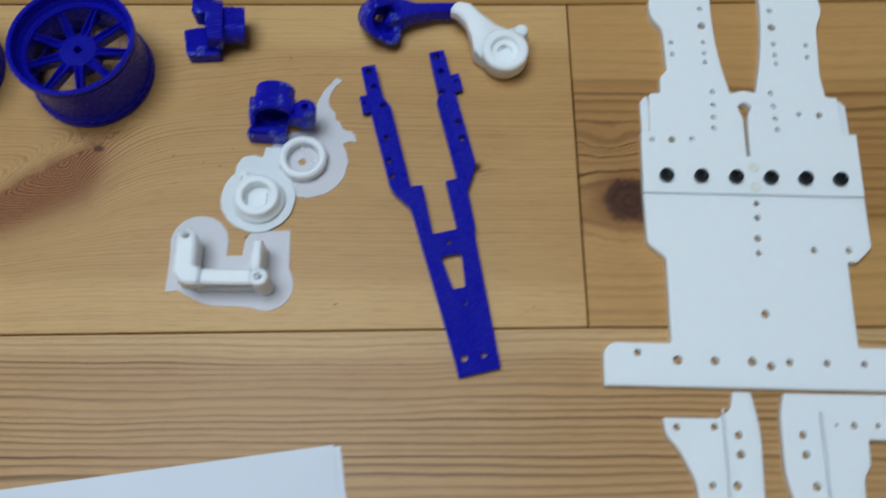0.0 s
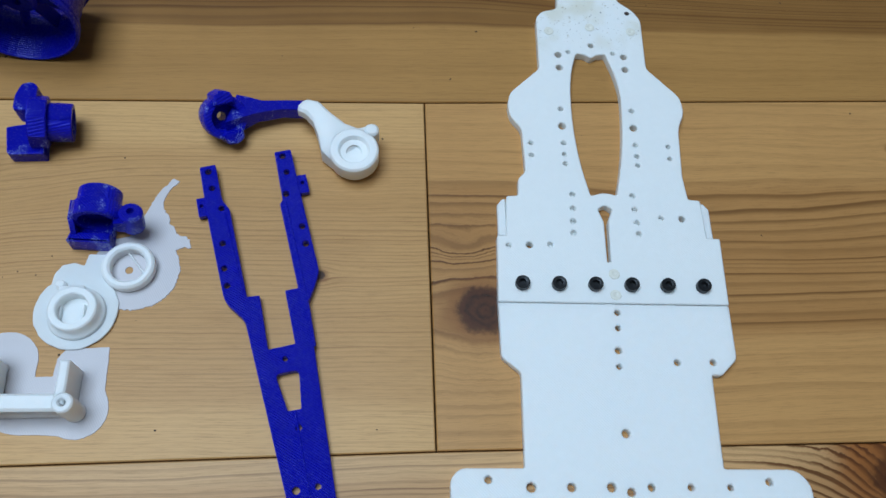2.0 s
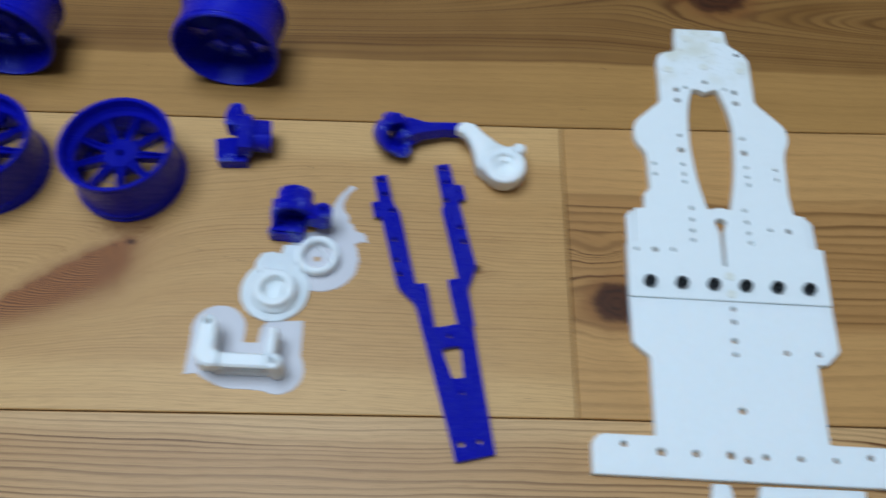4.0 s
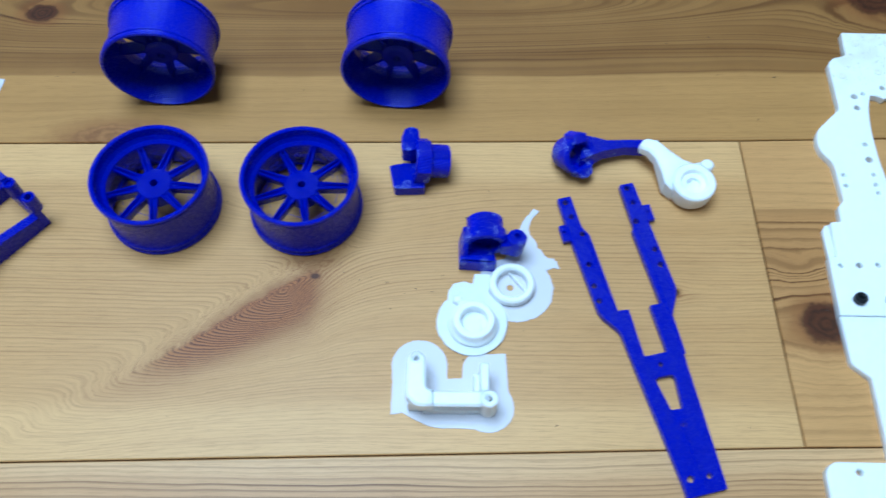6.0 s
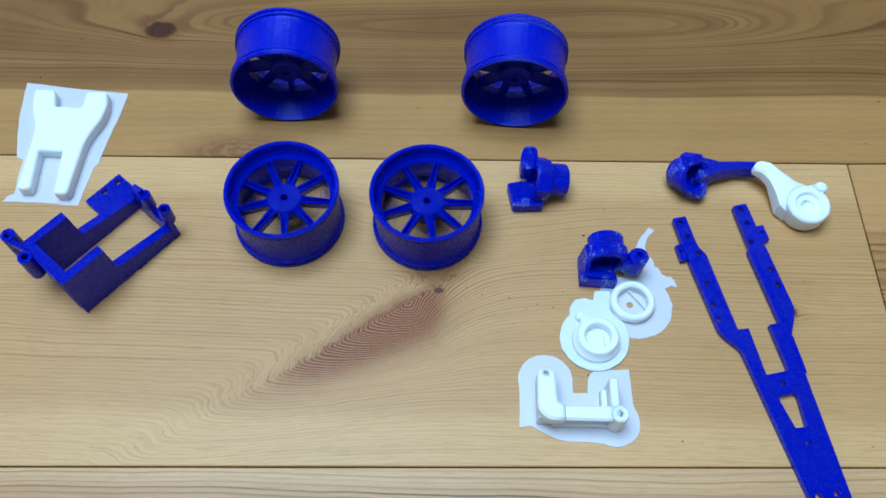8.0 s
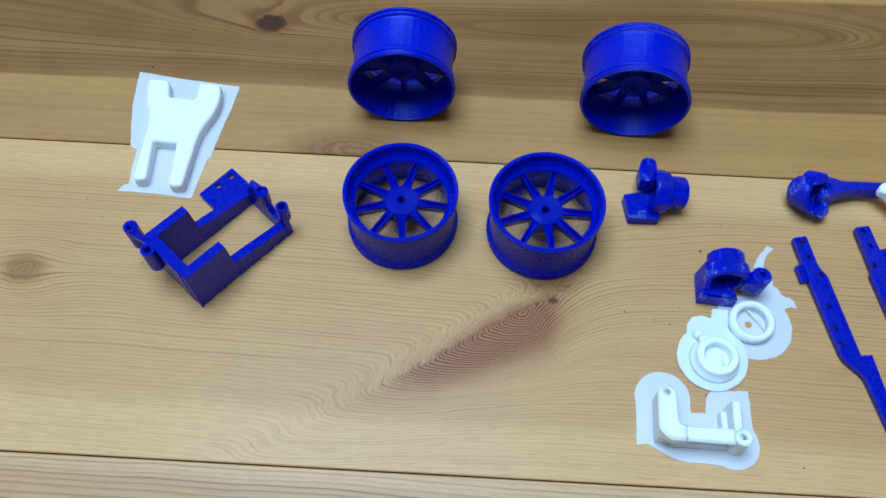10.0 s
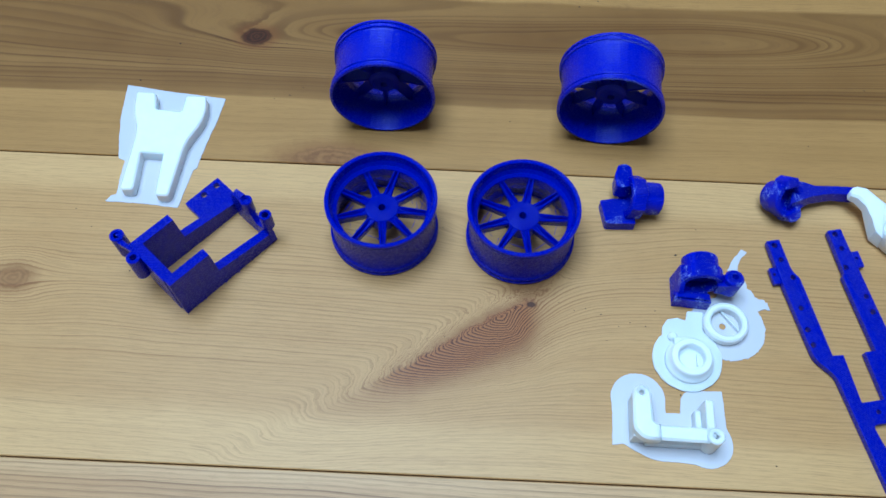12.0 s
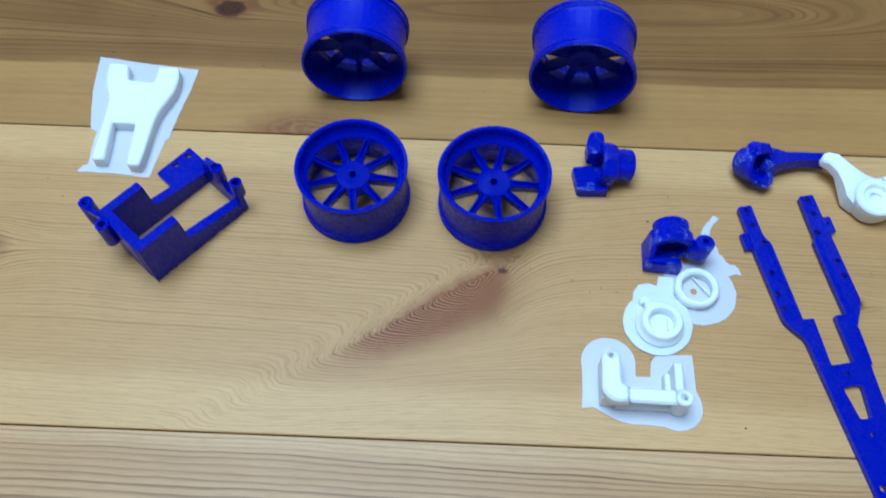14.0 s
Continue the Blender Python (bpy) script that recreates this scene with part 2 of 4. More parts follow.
    for far, h in spots:
        core = S(1.0, t.step(A(far, M(S(ragged, 0.5), 0.4)), 0.5, 1.0))
        grown = t.mix(t.step(tooth, 0.35, 0.85), (0.38, 0.125, 0.026), (0.085, 0.018, 0.003))
        colour = t.mix(M(core, 0.88), colour, grown)
    for core, halo, r, dark in cores:
        rings = t.math("MULTIPLY_ADD", t.math("SINE", M(r, 19.0)), 0.22, t.noise(vector, 0.35, 4.0, 0.7))
        heartwood = t.mix(rings, (0.016, 0.0045, 0.002), (0.105, 0.030, 0.009)) if dark > 0.5 else t.mix(rings, (0.16, 0.055, 0.016), (0.42, 0.19, 0.06))
        colour = t.mix(M(halo, 0.4 + 0.25 * dark), colour, (0.23, 0.08, 0.02))
        colour = t.mix(M(core, 0.55 + 0.4 * dark), colour, heartwood)
    colour = t.mix(1.0, colour, (0.88, 0.87, 0.86), "MULTIPLY")  # amber varnish over the wood
    t.bump(A(M(line, -0.5), M(fibre, 0.35)), 0.3, 0.2)
    rough = t.math("MULTIPLY_ADD", fibre, 0.2, 0.34)
    return t.end(colour, rough, Specular_IOR_Level=0.27)


def print_plastic(name, colour, dark, rough=0.38, layer=0.95, gloss=0.5, soft=0.0, stain_or_glint=None, grit=0.35, hatching=0.45, tint=(1, 1, 1)):
    """Printed plastic: layer lines on upright faces, hatched fill lines on flat ones, small scars."""
    t = Tree(name)
    vector, x, y, z = t.place()
    geo = t.nodes.new("ShaderNodeNewGeometry")
    sep = t.nodes.new("ShaderNodeSeparateXYZ")
    turn = t.nodes.new("ShaderNodeVectorTransform")
    turn.vector_type, turn.convert_from, turn.convert_to = "NORMAL", "WORLD", "OBJECT"
    t.links.new(geo.outputs["Normal"], turn.inputs[0])
    t.links.new(turn.outputs[0], sep.inputs[0])
    flat = t.step(t.math("ABSOLUTE", sep.outputs[2]), 0.8, 0.95)
    jitter = t.noise(vector, 0.35, 3.0)
    layers = t.math("SINE", t.math("MULTIPLY_ADD", jitter, 1.6, t.math("MULTIPLY", z, 2 * math.pi / layer)))
    hatch = t.math("SINE", t.math("MULTIPLY_ADD", jitter, 3.0, t.math("MULTIPLY", t.math("ADD", x, y), 2 * math.pi / 1.15)))
    lines = t.math("ADD", t.math("MULTIPLY", layers, t.math("MULTIPLY_ADD", flat, -0.28, 0.28)), t.math("MULTIPLY", hatch, t.math("MULTIPLY", flat, hatching)))
    lumps = t.noise(vector, 1.4, 3.0, 0.6)
    scars = t.step(t.noise(vector, 0.9, 4.0, 0.7), 0.62, 0.75)
    shade = t.mix(t.math("MULTIPLY_ADD", jitter, 0.6, t.math("MULTIPLY", lines, 0.08)), colour, dark)
    if stain_or_glint:
        shade = stain_or_glint(t, vector, x, y, shade)
    coarse = t.math("MULTIPLY", t.noise(vector, 3.2, 2.0, 0.6), 0.5)
    t.bump(t.math("ADD", t.math("ADD", t.math("MULTIPLY", lines, 0.3 + 0.5 * grit), coarse), t.math("MULTIPLY", lumps, 1.1)), 0.25 + 0.35 * grit, 0.1 + 0.06 * grit)
    return t.end(shade, t.math("MULTIPLY_ADD", lumps, 0.22, t.math("MULTIPLY_ADD", scars, -0.1, rough - 0.1)), Specular_IOR_Level=gloss, Specular_Tint=(*tint, 1), Subsurface_Weight=soft, Subsurface_Scale=0.004 if soft else 0.05, Subsurface_Radius=(1.0, 0.9, 0.85))


def scorched(t, vector, x, y, shade):
    """Burnt specks and yellowing round the nose of the chassis plate."""
    nose = t.step(y, 108.0, 128.0)
    specks = t.step(t.noise(vector, 0.36, 4.0, 0.7), 0.625, 0.67)
    yellow = t.step(t.noise(vector, 0.07, 2.0), 0.42, 0.7)
    shade = t.mix(t.math("MULTIPLY", nose, t.math("MULTIPLY", yellow, 0.5)), shade, (0.66, 0.60, 0.42))
    shade = t.mix(t.math("MULTIPLY", nose, t.math("MULTIPLY", specks, 0.6)), shade, (0.36, 0.28, 0.15))
    pepper = t.step(t.noise(vector, 1.1, 2.0, 0.5), 0.70, 0.73)
    return t.mix(t.math("MULTIPLY", nose, t.math("MULTIPLY", pepper, 0.9)), shade, (0.05, 0.03, 0.02))


def painted_glints(t, vector, x, y, shade):
    """Small glossy highlights on scarred plastic, painted as pale blue-white flecks."""
    marks = t.step(t.noise(vector, 1.6, 5.0, 0.75), 0.52, 0.58)
    patch = t.step(t.noise(vector, 0.10, 2.0), 0.53, 0.58)
    return t.mix(t.math("MULTIPLY", t.math("MULTIPLY", marks, patch), 0.75), shade, (0.34, 0.44, 0.80))


DEEP, DEEPER, SHEEN = (0.006, 0.008, 0.48), (0.003, 0.004, 0.26), (0.62, 0.68, 1.0)
BLUE = print_plastic("blue_printed_plastic", DEEP, DEEPER, 0.26, gloss=0.40, grit=1.3, hatching=2.2, tint=SHEEN)
GLINTING = print_plastic("rough_topped_blue_plastic", DEEP, DEEPER, 0.20, gloss=0.6, grit=2.0, hatching=1.0, tint=SHEEN)
# knuckle blue, its white glints put into the base colour
GLINT_FLECKED = print_plastic("glint_flecked_blue_plastic", (0.006, 0.008, 0.52), (0.003, 0.004, 0.28), 0.24, gloss=0.34, grit=1.9, hatching=1.0, stain_or_glint=painted_glints, tint=SHEEN)
WHITE = print_plastic("white_printed_plastic", (0.90, 0.90, 0.885), (0.84, 0.845, 0.82), 0.5, gloss=0.4, soft=0.7)
SCORCHED = print_plastic("white_plate_plastic", (0.88, 0.885, 0.865), (0.82, 0.825, 0.80), 0.5, gloss=0.4, soft=0.3, stain_or_glint=scorched)


STAINED = print_plastic("yellowed_white_plastic", (0.82, 0.80, 0.72), (0.74, 0.70, 0.58), 0.45, gloss=0.4)


def brim_plastic():
    t = Tree("thin_white_brim_film")
    vector, x, y, z = t.place()
    lines = t.math("SINE", t.math("MULTIPLY", t.math("ADD", x, t.math("MULTIPLY", y, 0.6)), 2 * math.pi / 0.9))
    t.bump(t.math("ADD", lines, t.math("MULTIPLY", t.noise(vector, 0.5, 3.0), 3.0)), 0.25, 0.1)
    m = t.end((0.86, 0.835, 0.87), 0.42, Specular_IOR_Level=0.5, Alpha=0.55)
    return m


BRIM = brim_plastic()


def steel():
    t = Tree("black_oxide_steel")
    vector, *_ = t.place()
    return t.end(t.mix(t.noise(vector, 1.5, 3.0), (0.012, 0.013, 0.015), (0.035, 0.037, 0.04)), 0.36, Metallic=0.6)


def paper():
    t = Tree("white_office_paper")
    vector, *_ = t.place()
    cloud = t.noise(vector, 0.02, 4.0)
    t.bump(t.noise(vector, 0.05, 3.0), 0.15, 2.0)
    return t.end(t.mix(cloud, (0.80, 0.81, 0.83), (0.70, 0.71, 0.75)), 0.75, Specular_IOR_Level=0.2)


def plaster(name, colour):
    t = Tree(name)
    vector, *_ = t.place()
    t.bump(t.noise(vector, 0.09, 5.0), 0.2, 1.5)
    return t.end(t.mix(t.noise(vector, 0.002, 3.0), colour, tuple(c * 0.92 for c in colour)), 0.9, Specular_IOR_Level=0.2)


STEEL, PAPER = steel(), paper()
# greys chosen to hold down the light bounced onto the parts
WALL, ROOF = plaster("painted_wall_plaster", (0.38, 0.37, 0.36)), plaster("ceiling_paint", (0.55, 0.55, 0.55))
CRUMB = Tree("dark_crumbs").end((0.05, 0.03, 0.02), 0.8)
SUBFLOOR = plaster("dusty_subfloor", (0.05, 0.035, 0.02))
GLASS = Tree("roof_window_glass").end((1, 1, 1), 0.02, Transmission_Weight=1.0, IOR=1.45)

# ---- the room ----
X0, X1, Y0, Y1 = -1900.0, 1700.0, -2100.0, 1900.0
bm = bmesh.new()
box(bm, X0, X1, Y0, Y1, -40, -22, 0)
subfloor = part("subfloor", bm, SUBFLOOR, None)
tagged(subfloor, "dark dusty subfloor under the pine boards", "floor", kind="structure")
# walls and ceiling are added unseen, to close the room and limit fill
for name, a in (("wall_north", (X0 - 120, X1 + 120, Y1, Y1 + 120)), ("wall_south", (X0 - 120, X1 + 120, Y0 - 120, Y0)), ("wall_west", (X0 - 120, X0, Y0, Y1)), ("wall_east", (X1, X1 + 120, Y0, Y1))):
    bm = bmesh.new()
    box(bm, *a, -40, CEILING * 1000, 0)
    tagged(part(name, bm, WALL, None), "assumed plain grey plastered wall, out of view", "wall", kind="structure")
bm = bmesh.new()
slab(bm, [(X0 - 120, Y0 - 120), (X1 + 120, Y0 - 120), (X1 + 120, Y1 + 120), (X0 - 120, Y1 + 120)],
     [[(SKYLIGHT[i] * 1000, SKYLIGHT[j] * 1000) for i, j in ((0, 2), (1, 2), (1, 3), (0, 3))]], CEILING * 1000, CEILING * 1000 + 160, 0)
tagged(part("ceiling", bm, ROOF, None), "assumed plain white ceiling, out of view, with a roof window opening", "ceiling", kind="structure")

# ---- the printed parts ----


def make_wheel(name_label):
    """A nine-spoked rim: 51 mm across, 28 mm wide, resting on its open side."""
    wheel = thing("wheel_rim", name_label, "wheel rim", group="blue wheel rims")
    outer = [(24.6, 0), (25.6, 0.25), (26.0, 0.7), (26.0, 1.7), (25.2, 2.0), (25.2, 2.7), (25.75, 3.0), (25.75, 4.1), (24.9, 4.4), (24.6, 5.6), (24.35, 9), (24.3, 13.2)]
    upper = [(r, 26.5 - z) for r, z in outer[:-1]][::-1]
    inner = [(24.4, 26.3), (23.9, 25.8), (23.4, 22.5), (22.4, 20.4), (21.4, 19.2), (21.0, 18.6), (20.8, 14.2), (21.4, 12.4), (22.6, 8), (23.6, 3), (24.2, 0.5)]
    profile = [(r * 0.985, z * 1.06) for r, z in outer + upper + inner]
    part("rim", finish(lathe(bmesh.new(), profile, 44, None, True), "rim", 5), BLUE, wheel)
    hub = bmesh.new()
    lathe(hub, [(1.7, 9.60), (5.2, 9.60), (6.0, 10.20), (7.4, 11.20), (7.8, 18.80), (7.6, 19.50), (6.9, 19.65), (6.7, 19.55), (6.2, 19.70), (6.0, 19.60), (5.4, 19.75), (5.2, 19.65), (4.5, 19.80), (4.3, 19.70), (3.5, 19.85), (3.2, 19.75), (2.2, 19.90), (1.7, 19.70)], 40, None, True)
    part("hub", hub, GLINTING, wheel)
    # a spoke: two ridges with a groove between them, stepped by the layers of the print
    bm = bmesh.new()
    sections = []
    for k in range(29):
        s = k / 28
        r, w, top, low = 6.8 + 14.1 * s, 2.2 - 0.85 * s, 19.6 - 0.4 * s * s, 13.0
        crest = top + (0.4 if k % 2 else -0.4)
        groove = top - 0.6 - 2.2 * min(1.0, s * 2.2)
        sections.append([(r, -w * 0.3, low), (r, w * 0.3, low), (r, w, top - 0.9), (r, w * 0.78, crest), (r, w * 0.44, crest), (r, w * 0.2, groove), (r, -w * 0.2, groove), (r, -w * 0.44, crest), (r, -w * 0.78, crest), (r, -w, top - 0.9)])
    spoke = finish(hull(bm, sections), "spoke", 25)
    for k in range(9):
        part("spoke", spoke, GLINTING, wheel, at=pose(0, 0, 0, 0, 0, 40 * k))
    # stray threads left by the printer between the spokes
    bm = bmesh.new()
    rng = random.Random(5)
    for k in range(40):
        a = rng.uniform(0, 360)
        b = a + rng.uniform(8, 34)
        ra, rb, za, zb = rng.uniform(14, 20.4), rng.uniform(15, 20.4), rng.uniform(13, 18), rng.uniform(13, 18)
        pa = Vector((ra * math.cos(radians(a)), ra * math.sin(radians(a)), za))
        pb = Vector((rb * math.cos(radians(b)), rb * math.sin(radians(b)), zb))
        s = Vector((0, 0, 0.1))
        n = (pb - pa).cross(s).normalized() * 0.1
        hull(bm, [[p + s, p + n, p - s, p - n] for p in (pa, (pa + pb) / 2 - s * 4, pb)])
    tagged(part("thread", bm, BLUE, wheel, "fine stray printing threads"), kind="stuff")
    return wheel


flat = "blue printed nine-spoke wheel rim lying flat on the boards"
up = "blue printed wheel rim standing upright, its open side showing"
wheel_a = make_wheel(flat)
wheel_a.matrix_basis = pose(-0.2707, -0.0348, 0, 0, 0, -4)
wheel_b = copy_thing(wheel_a, pose(-0.2062, -0.0358, 0, 0, 0, -1))
for x, y, turn, spin in ((-0.2753, 0.0223, 1.5, 12), (-0.1655, 0.0200, -3.5, 25)):
    w = copy_thing(wheel_a, Matrix.Translation((x, y, 0.0256)) @ pose(0, 0, 0, 0, 0, turn) @ pose(0, 0, 0, -90) @ pose(0, 0, 0, 0, 0, spin))
    tagged(w, up)


def make_chassis():
    """Two white plates, lapped and screwed together; x across, y towards the nose, centred on the row of screws."""
    chassis = thing("chassis_plate", "white printed two-piece chassis plate with burnt nose and black screws", "chassis plate", 71.0, -87.5, 0, -1.65, size=(0.994, 0.975, 1))
    nose = [(-12, 154.6, 0.6), (14.6, 154.6, 0.6), (15.6, 145, 2), (22.5, 139.5, 2), (25.7, 134, 2)]
    right = [(25.3, 106.5, 2), (38.8, 91.5, 3), (39.6, 83.5, 3), (36, 75, 3), (34.6, 51, 1), (35.6, 40, 1), (40.6, 39.6, 1), (41.0, 22.2, 0.5), (46.4, 22, 0.5), (45.8, -7, 0.5)]
    left = [(-45.6, -7, 0.5), (-45, 21.4, 0.5), (-41.2, 21.6, 0.4), (-40.6, 39.6, 1), (-35.6, 40, 1), (-35.2, 48, 1), (-32, 51.5, 1), (-32.6, 73, 3), (-37, 78, 3), (-38.2, 84, 3), (-37, 91, 3), (-23.2, 104.6, 2), (-23, 133.5, 2), (-20, 137.2, 2), (-13, 139, 2)]
    outline = rounded(nose + right + left, 1.0)
    window = rounded([(-6, 113.6, 1), (-2, 113.2, 1), (0.6, 111.2, 1), (3.2, 113.2, 1), (7.2, 113.8, 1), (10.5, 103, 4), (12.3, 92, 6), (11.4, 75, 8), (9.2, 57, 8), (5.6, 41, 1), (0.6, 42.4, 3), (-5.4, 40.6, 1), (-8.8, 57, 8), (-10.4, 76, 8), (-10.1, 94, 6), (-8.6, 105, 4)], 1.0)
    slot = rounded([(-3, 34.4, 1), (0.1, 36.6, 2), (3.1, 34.4, 1), (1.0, 29.4, 1), (0.3, 10.6, 0.2), (-1.2, 10.6, 0.2), (-1.0, 28.6, 1)], 0.8)
    holes = [(s * 14.9 + 0.8, yy, 1.35) for s in (-1, 1) for yy in (112.6, 105.6)]
    holes += [(s * 15.6 + 0.6, 74.6, 1.5) for s in (-1, 1)] + [(s * 15.6 + 0.6, 83.4, 1.0) for s in (-1, 1)]
    holes += [(s * 10.2 + 0.7, 114.4, 0.8) for s in (-1, 1)]
    holes += [(s * 15.5 + 0.6, yy, 0.85) for s in (-1, 1) for yy in (66.0, 60.4, 55.8)]
    holes += [(s * 29.7 + 0.6, yy, 0.85) for s in (-1, 1) for yy in (65.6, 59.6)]
    holes += [(s * (12.6 + 0.05 * (41 - yy)) - 0.4, yy, 1.0) for s in (-1, 1) for yy in (41.1, 34.6, 28.6, 23.4)]
    holes += [(-40.5, 17.2, 0.9), (-32.1, 17.5, 1.2), (-23.7, 17.8, 1.0), (23.1, 31, 0.9), (31.8, 30.8, 1.2), (1.2, 118.4, 1.1)]
    holes = [(hx, hy, hr + 0.18) for hx, hy, hr in holes]
    bm = bmesh.new()
    longer = 1.012
    slab(bm, outline, [window, slot] + holes, 0.1, 4.1, 0.4, Matrix.Diagonal((1.0, longer, 1.0, 1.0)))
    for hx, hy, r in holes:
        if r < 1.2:  # blind holes, closed part of the way down
            lathe(bm, [(r + 0.05, 0.5), (r + 0.05, 1.3), (0.05, 1.0)], 12, mm_pose(hx, hy * longer, 0))
    front = part("front_plate", bm, SCORCHED, chassis, "white front plate with scorched nose and two rows of holes")
    # shallow caps of the filled screw holes on the nose and along the middle
    for px, py in ((-6.4, 147.7), (10.2, 147.8), (1.4, 128.6), (-17.6, 125.7), (20.3, 127), (1.0, 5.3), (0.8, -3.6)):
        bm = bmesh.new()
        lathe(bm, [(2.3, 4.0), (2.1, 4.35), (1.1, 4.4), (0.8, 4.2), (0.1, 4.2)], 14, mm_pose(px, py * longer, 0))
        part("plug", bm, STAINED, front)
    bm = bmesh.new()
    lathe(bm, [(1.3, 4.0), (1.0, 4.3), (0.1, 4.35)], 9, mm_pose(19.6, 137.6 * longer, 0))
    part("burnt_spot", bm, CRUMB, front, "small burnt brown spot")
    # lower, thinner strips along the shoulders
    for s in (-1, 1):
        bm = bmesh.new()
        slab(bm, rounded([(s * 40.9, 22.3), (s * 44.3, 22.3), (s * 44.3, 36.6), (s * 42.3, 39.3), (s * 40.9, 39.4)], 0.4), (), 0.1, 2.6, 0.4)
        part("side_strip", bm, WHITE, chassis)
    rear = [(-45.6, -7.3, 0.3), (-45.2, -29.5, 1.5), (-38, -35.8, 1), (-38.4, -71.4, 1), (-61.5, -71.4, 4), (-65, -75, 3), (-65, -88.7, 0.6), (65.6, -88.7, 0.6), (65.8, -77, 5), (61, -71.6, 5), (34.2, -71.6, 1), (35, -36, 0.6), (39, -36, 1), (45.6, -29.4, 1.5), (45.8, -7.3, 0.3)]
    holes = [(0.9, -10.9, 1.2), (0.6, -17.3, 1.2), (-0.2, -26.5, 1.4), (-0.5, -33, 1.1), (22.1, -31.1, 1.3), (36.1, -30.9, 1.3), (-0.5, -58.7, 1.6), (-51.6, -75.5, 1.4), (-0.6, -79.9, 1.6), (50.2, -76.2, 1.4)]
    holes += [(-36.4 + 14.4 * k, -78.2, r) for k, r in enumerate((1.8, 1.6, 1.7, 1.4, 1.3, 1.2))]
    bm = bmesh.new()
    slab(bm, rounded(rear, 1.0), holes, 0.1, 3.6, 0.4)
    part("rear_plate", bm, WHITE, chassis, "white rear plate ending in a wide cross bar")
    for k in range(6):
        bm = bmesh.new()
        m = mm_pose(-36 + 14.4 * k, 0.3, 4.1, 0, 0, 13 * k)
        lathe(bm, [(2.5, -0.02), (2.85, 0.3), (2.85, 2.6), (2.5, 3.0), (1.75, 3.0)], 24, m)
        bm.faces.ensure_lookup_table()
        bmesh.ops.delete(bm, geom=[f for f in bm.faces if len(f.verts) > 6], context="FACES")
        ends = [v for v in bm.verts if abs((m.inverted() @ v.co).z - 3.0) < 0.01 and (m.inverted() @ v.co).xy.length < 1.8]
        six = [bm.verts.new(m @ Vector((1.45 * math.cos(radians(60 * j)), 1.45 * math.sin(radians(60 * j)), 2.9))) for j in range(6)]
        low = [bm.verts.new(m @ Vector((1.45 * math.cos(radians(60 * j)), 1.45 * math.sin(radians(60 * j)), 0.9))) for j in range(6)]
        for j in range(6):
            bm.faces.new((six[j - 1], six[j], low[j], low[j - 1]))
        bm.faces.new(low)
        around = sorted(ends, key=lambda v: math.atan2((m.inverted() @ v.co).y, (m.inverted() @ v.co).x) % (2 * math.pi))
        n = len(around)
        for j in range(n):
            a, b = around[j], around[(j + 1) % n]
            ia, ib = int(j * 6 / n + 0.5) % 6, int((j + 1) * 6 / n + 0.5) % 6
            bm.faces.new((a, b, six[ib]) if ia == ib else (a, b, six[ib], six[ia]))
        part("cap_screw", bm, STEEL, chassis, "black socket head cap screw")
    return chassis


make_chassis()


def make_side_plate(name, label, mirror):
    """A slim white plate with a hooked horn; the two are mirror images but for the horn's place."""
    plate = thing(name, label, "chassis plate", 65.6, -175.3, 0, -2.1, group="slim white plates")
    if mirror:
        shape = [(-13.4, 0, 0.4), (-14.6, -6.5, 1.5), (-19.2, -10, 1), (-40.4, -10.4, 0.6), (-39.4, -17, 2), (-35, -22, 3), (-29, -34, 4), (-29, -60, 4), (-24, -78, 6), (-12, -80, 6), (-5.4, -60, 6), (-4.6, -34, 8), (-4, -14, 8), (-6.2, -1.5, 3), (-7, 0, 0.4)]
        holes = [(-35.3, -13.9, 1.3), (-21.2, -13.4, 1.3), (-12.4, -16.2, 1.4), (-12.2, -23.2, 1.5), (-23.6, -34.6, 1.2), (-14.4, -34.4, 1.5)]
        rib = (-17.3, -18.3)
    else:
        shape = [(6, 0, 0.4), (48, 0.6, 1), (48, -16.4, 1), (36, -16.4, 0.6), (35.6, -26, 2), (32.5, -30, 2), (32, -40, 4), (29, -66, 6), (17, -80, 6), (9, -70, 6), (6.2, -40, 8), (3.6, -30, 8), (4, -7, 6)]
        holes = [(11.6, -15.4, 1.4), (11.9, -22.6, 1.4), (14.6, -33.8, 1.5), (31.2, -11.4, 1.2), (40.2, -11.2, 1.0), (24.6, -11.4, 0.6)]
        rib = (18.4, 19.4)
    bm = bmesh.new()
    slab(bm, rounded(shape, 1.0), holes, 0.1, 3.2, 0.35)
    part("plate", bm, WHITE, plate)
    bm = bmesh.new()
    box(bm, rib[0], rib[1], -58, -6.5, 3.1, 3.75, 0.25)
    part("rib", bm, WHITE, plate)


make_side_plate("slim_plate", "slim white printed plate with hooked horn beside the cross bar", True)
make_side_plate("slim_plate", "slim white printed plate with broad shoulder beside the cross bar", False)


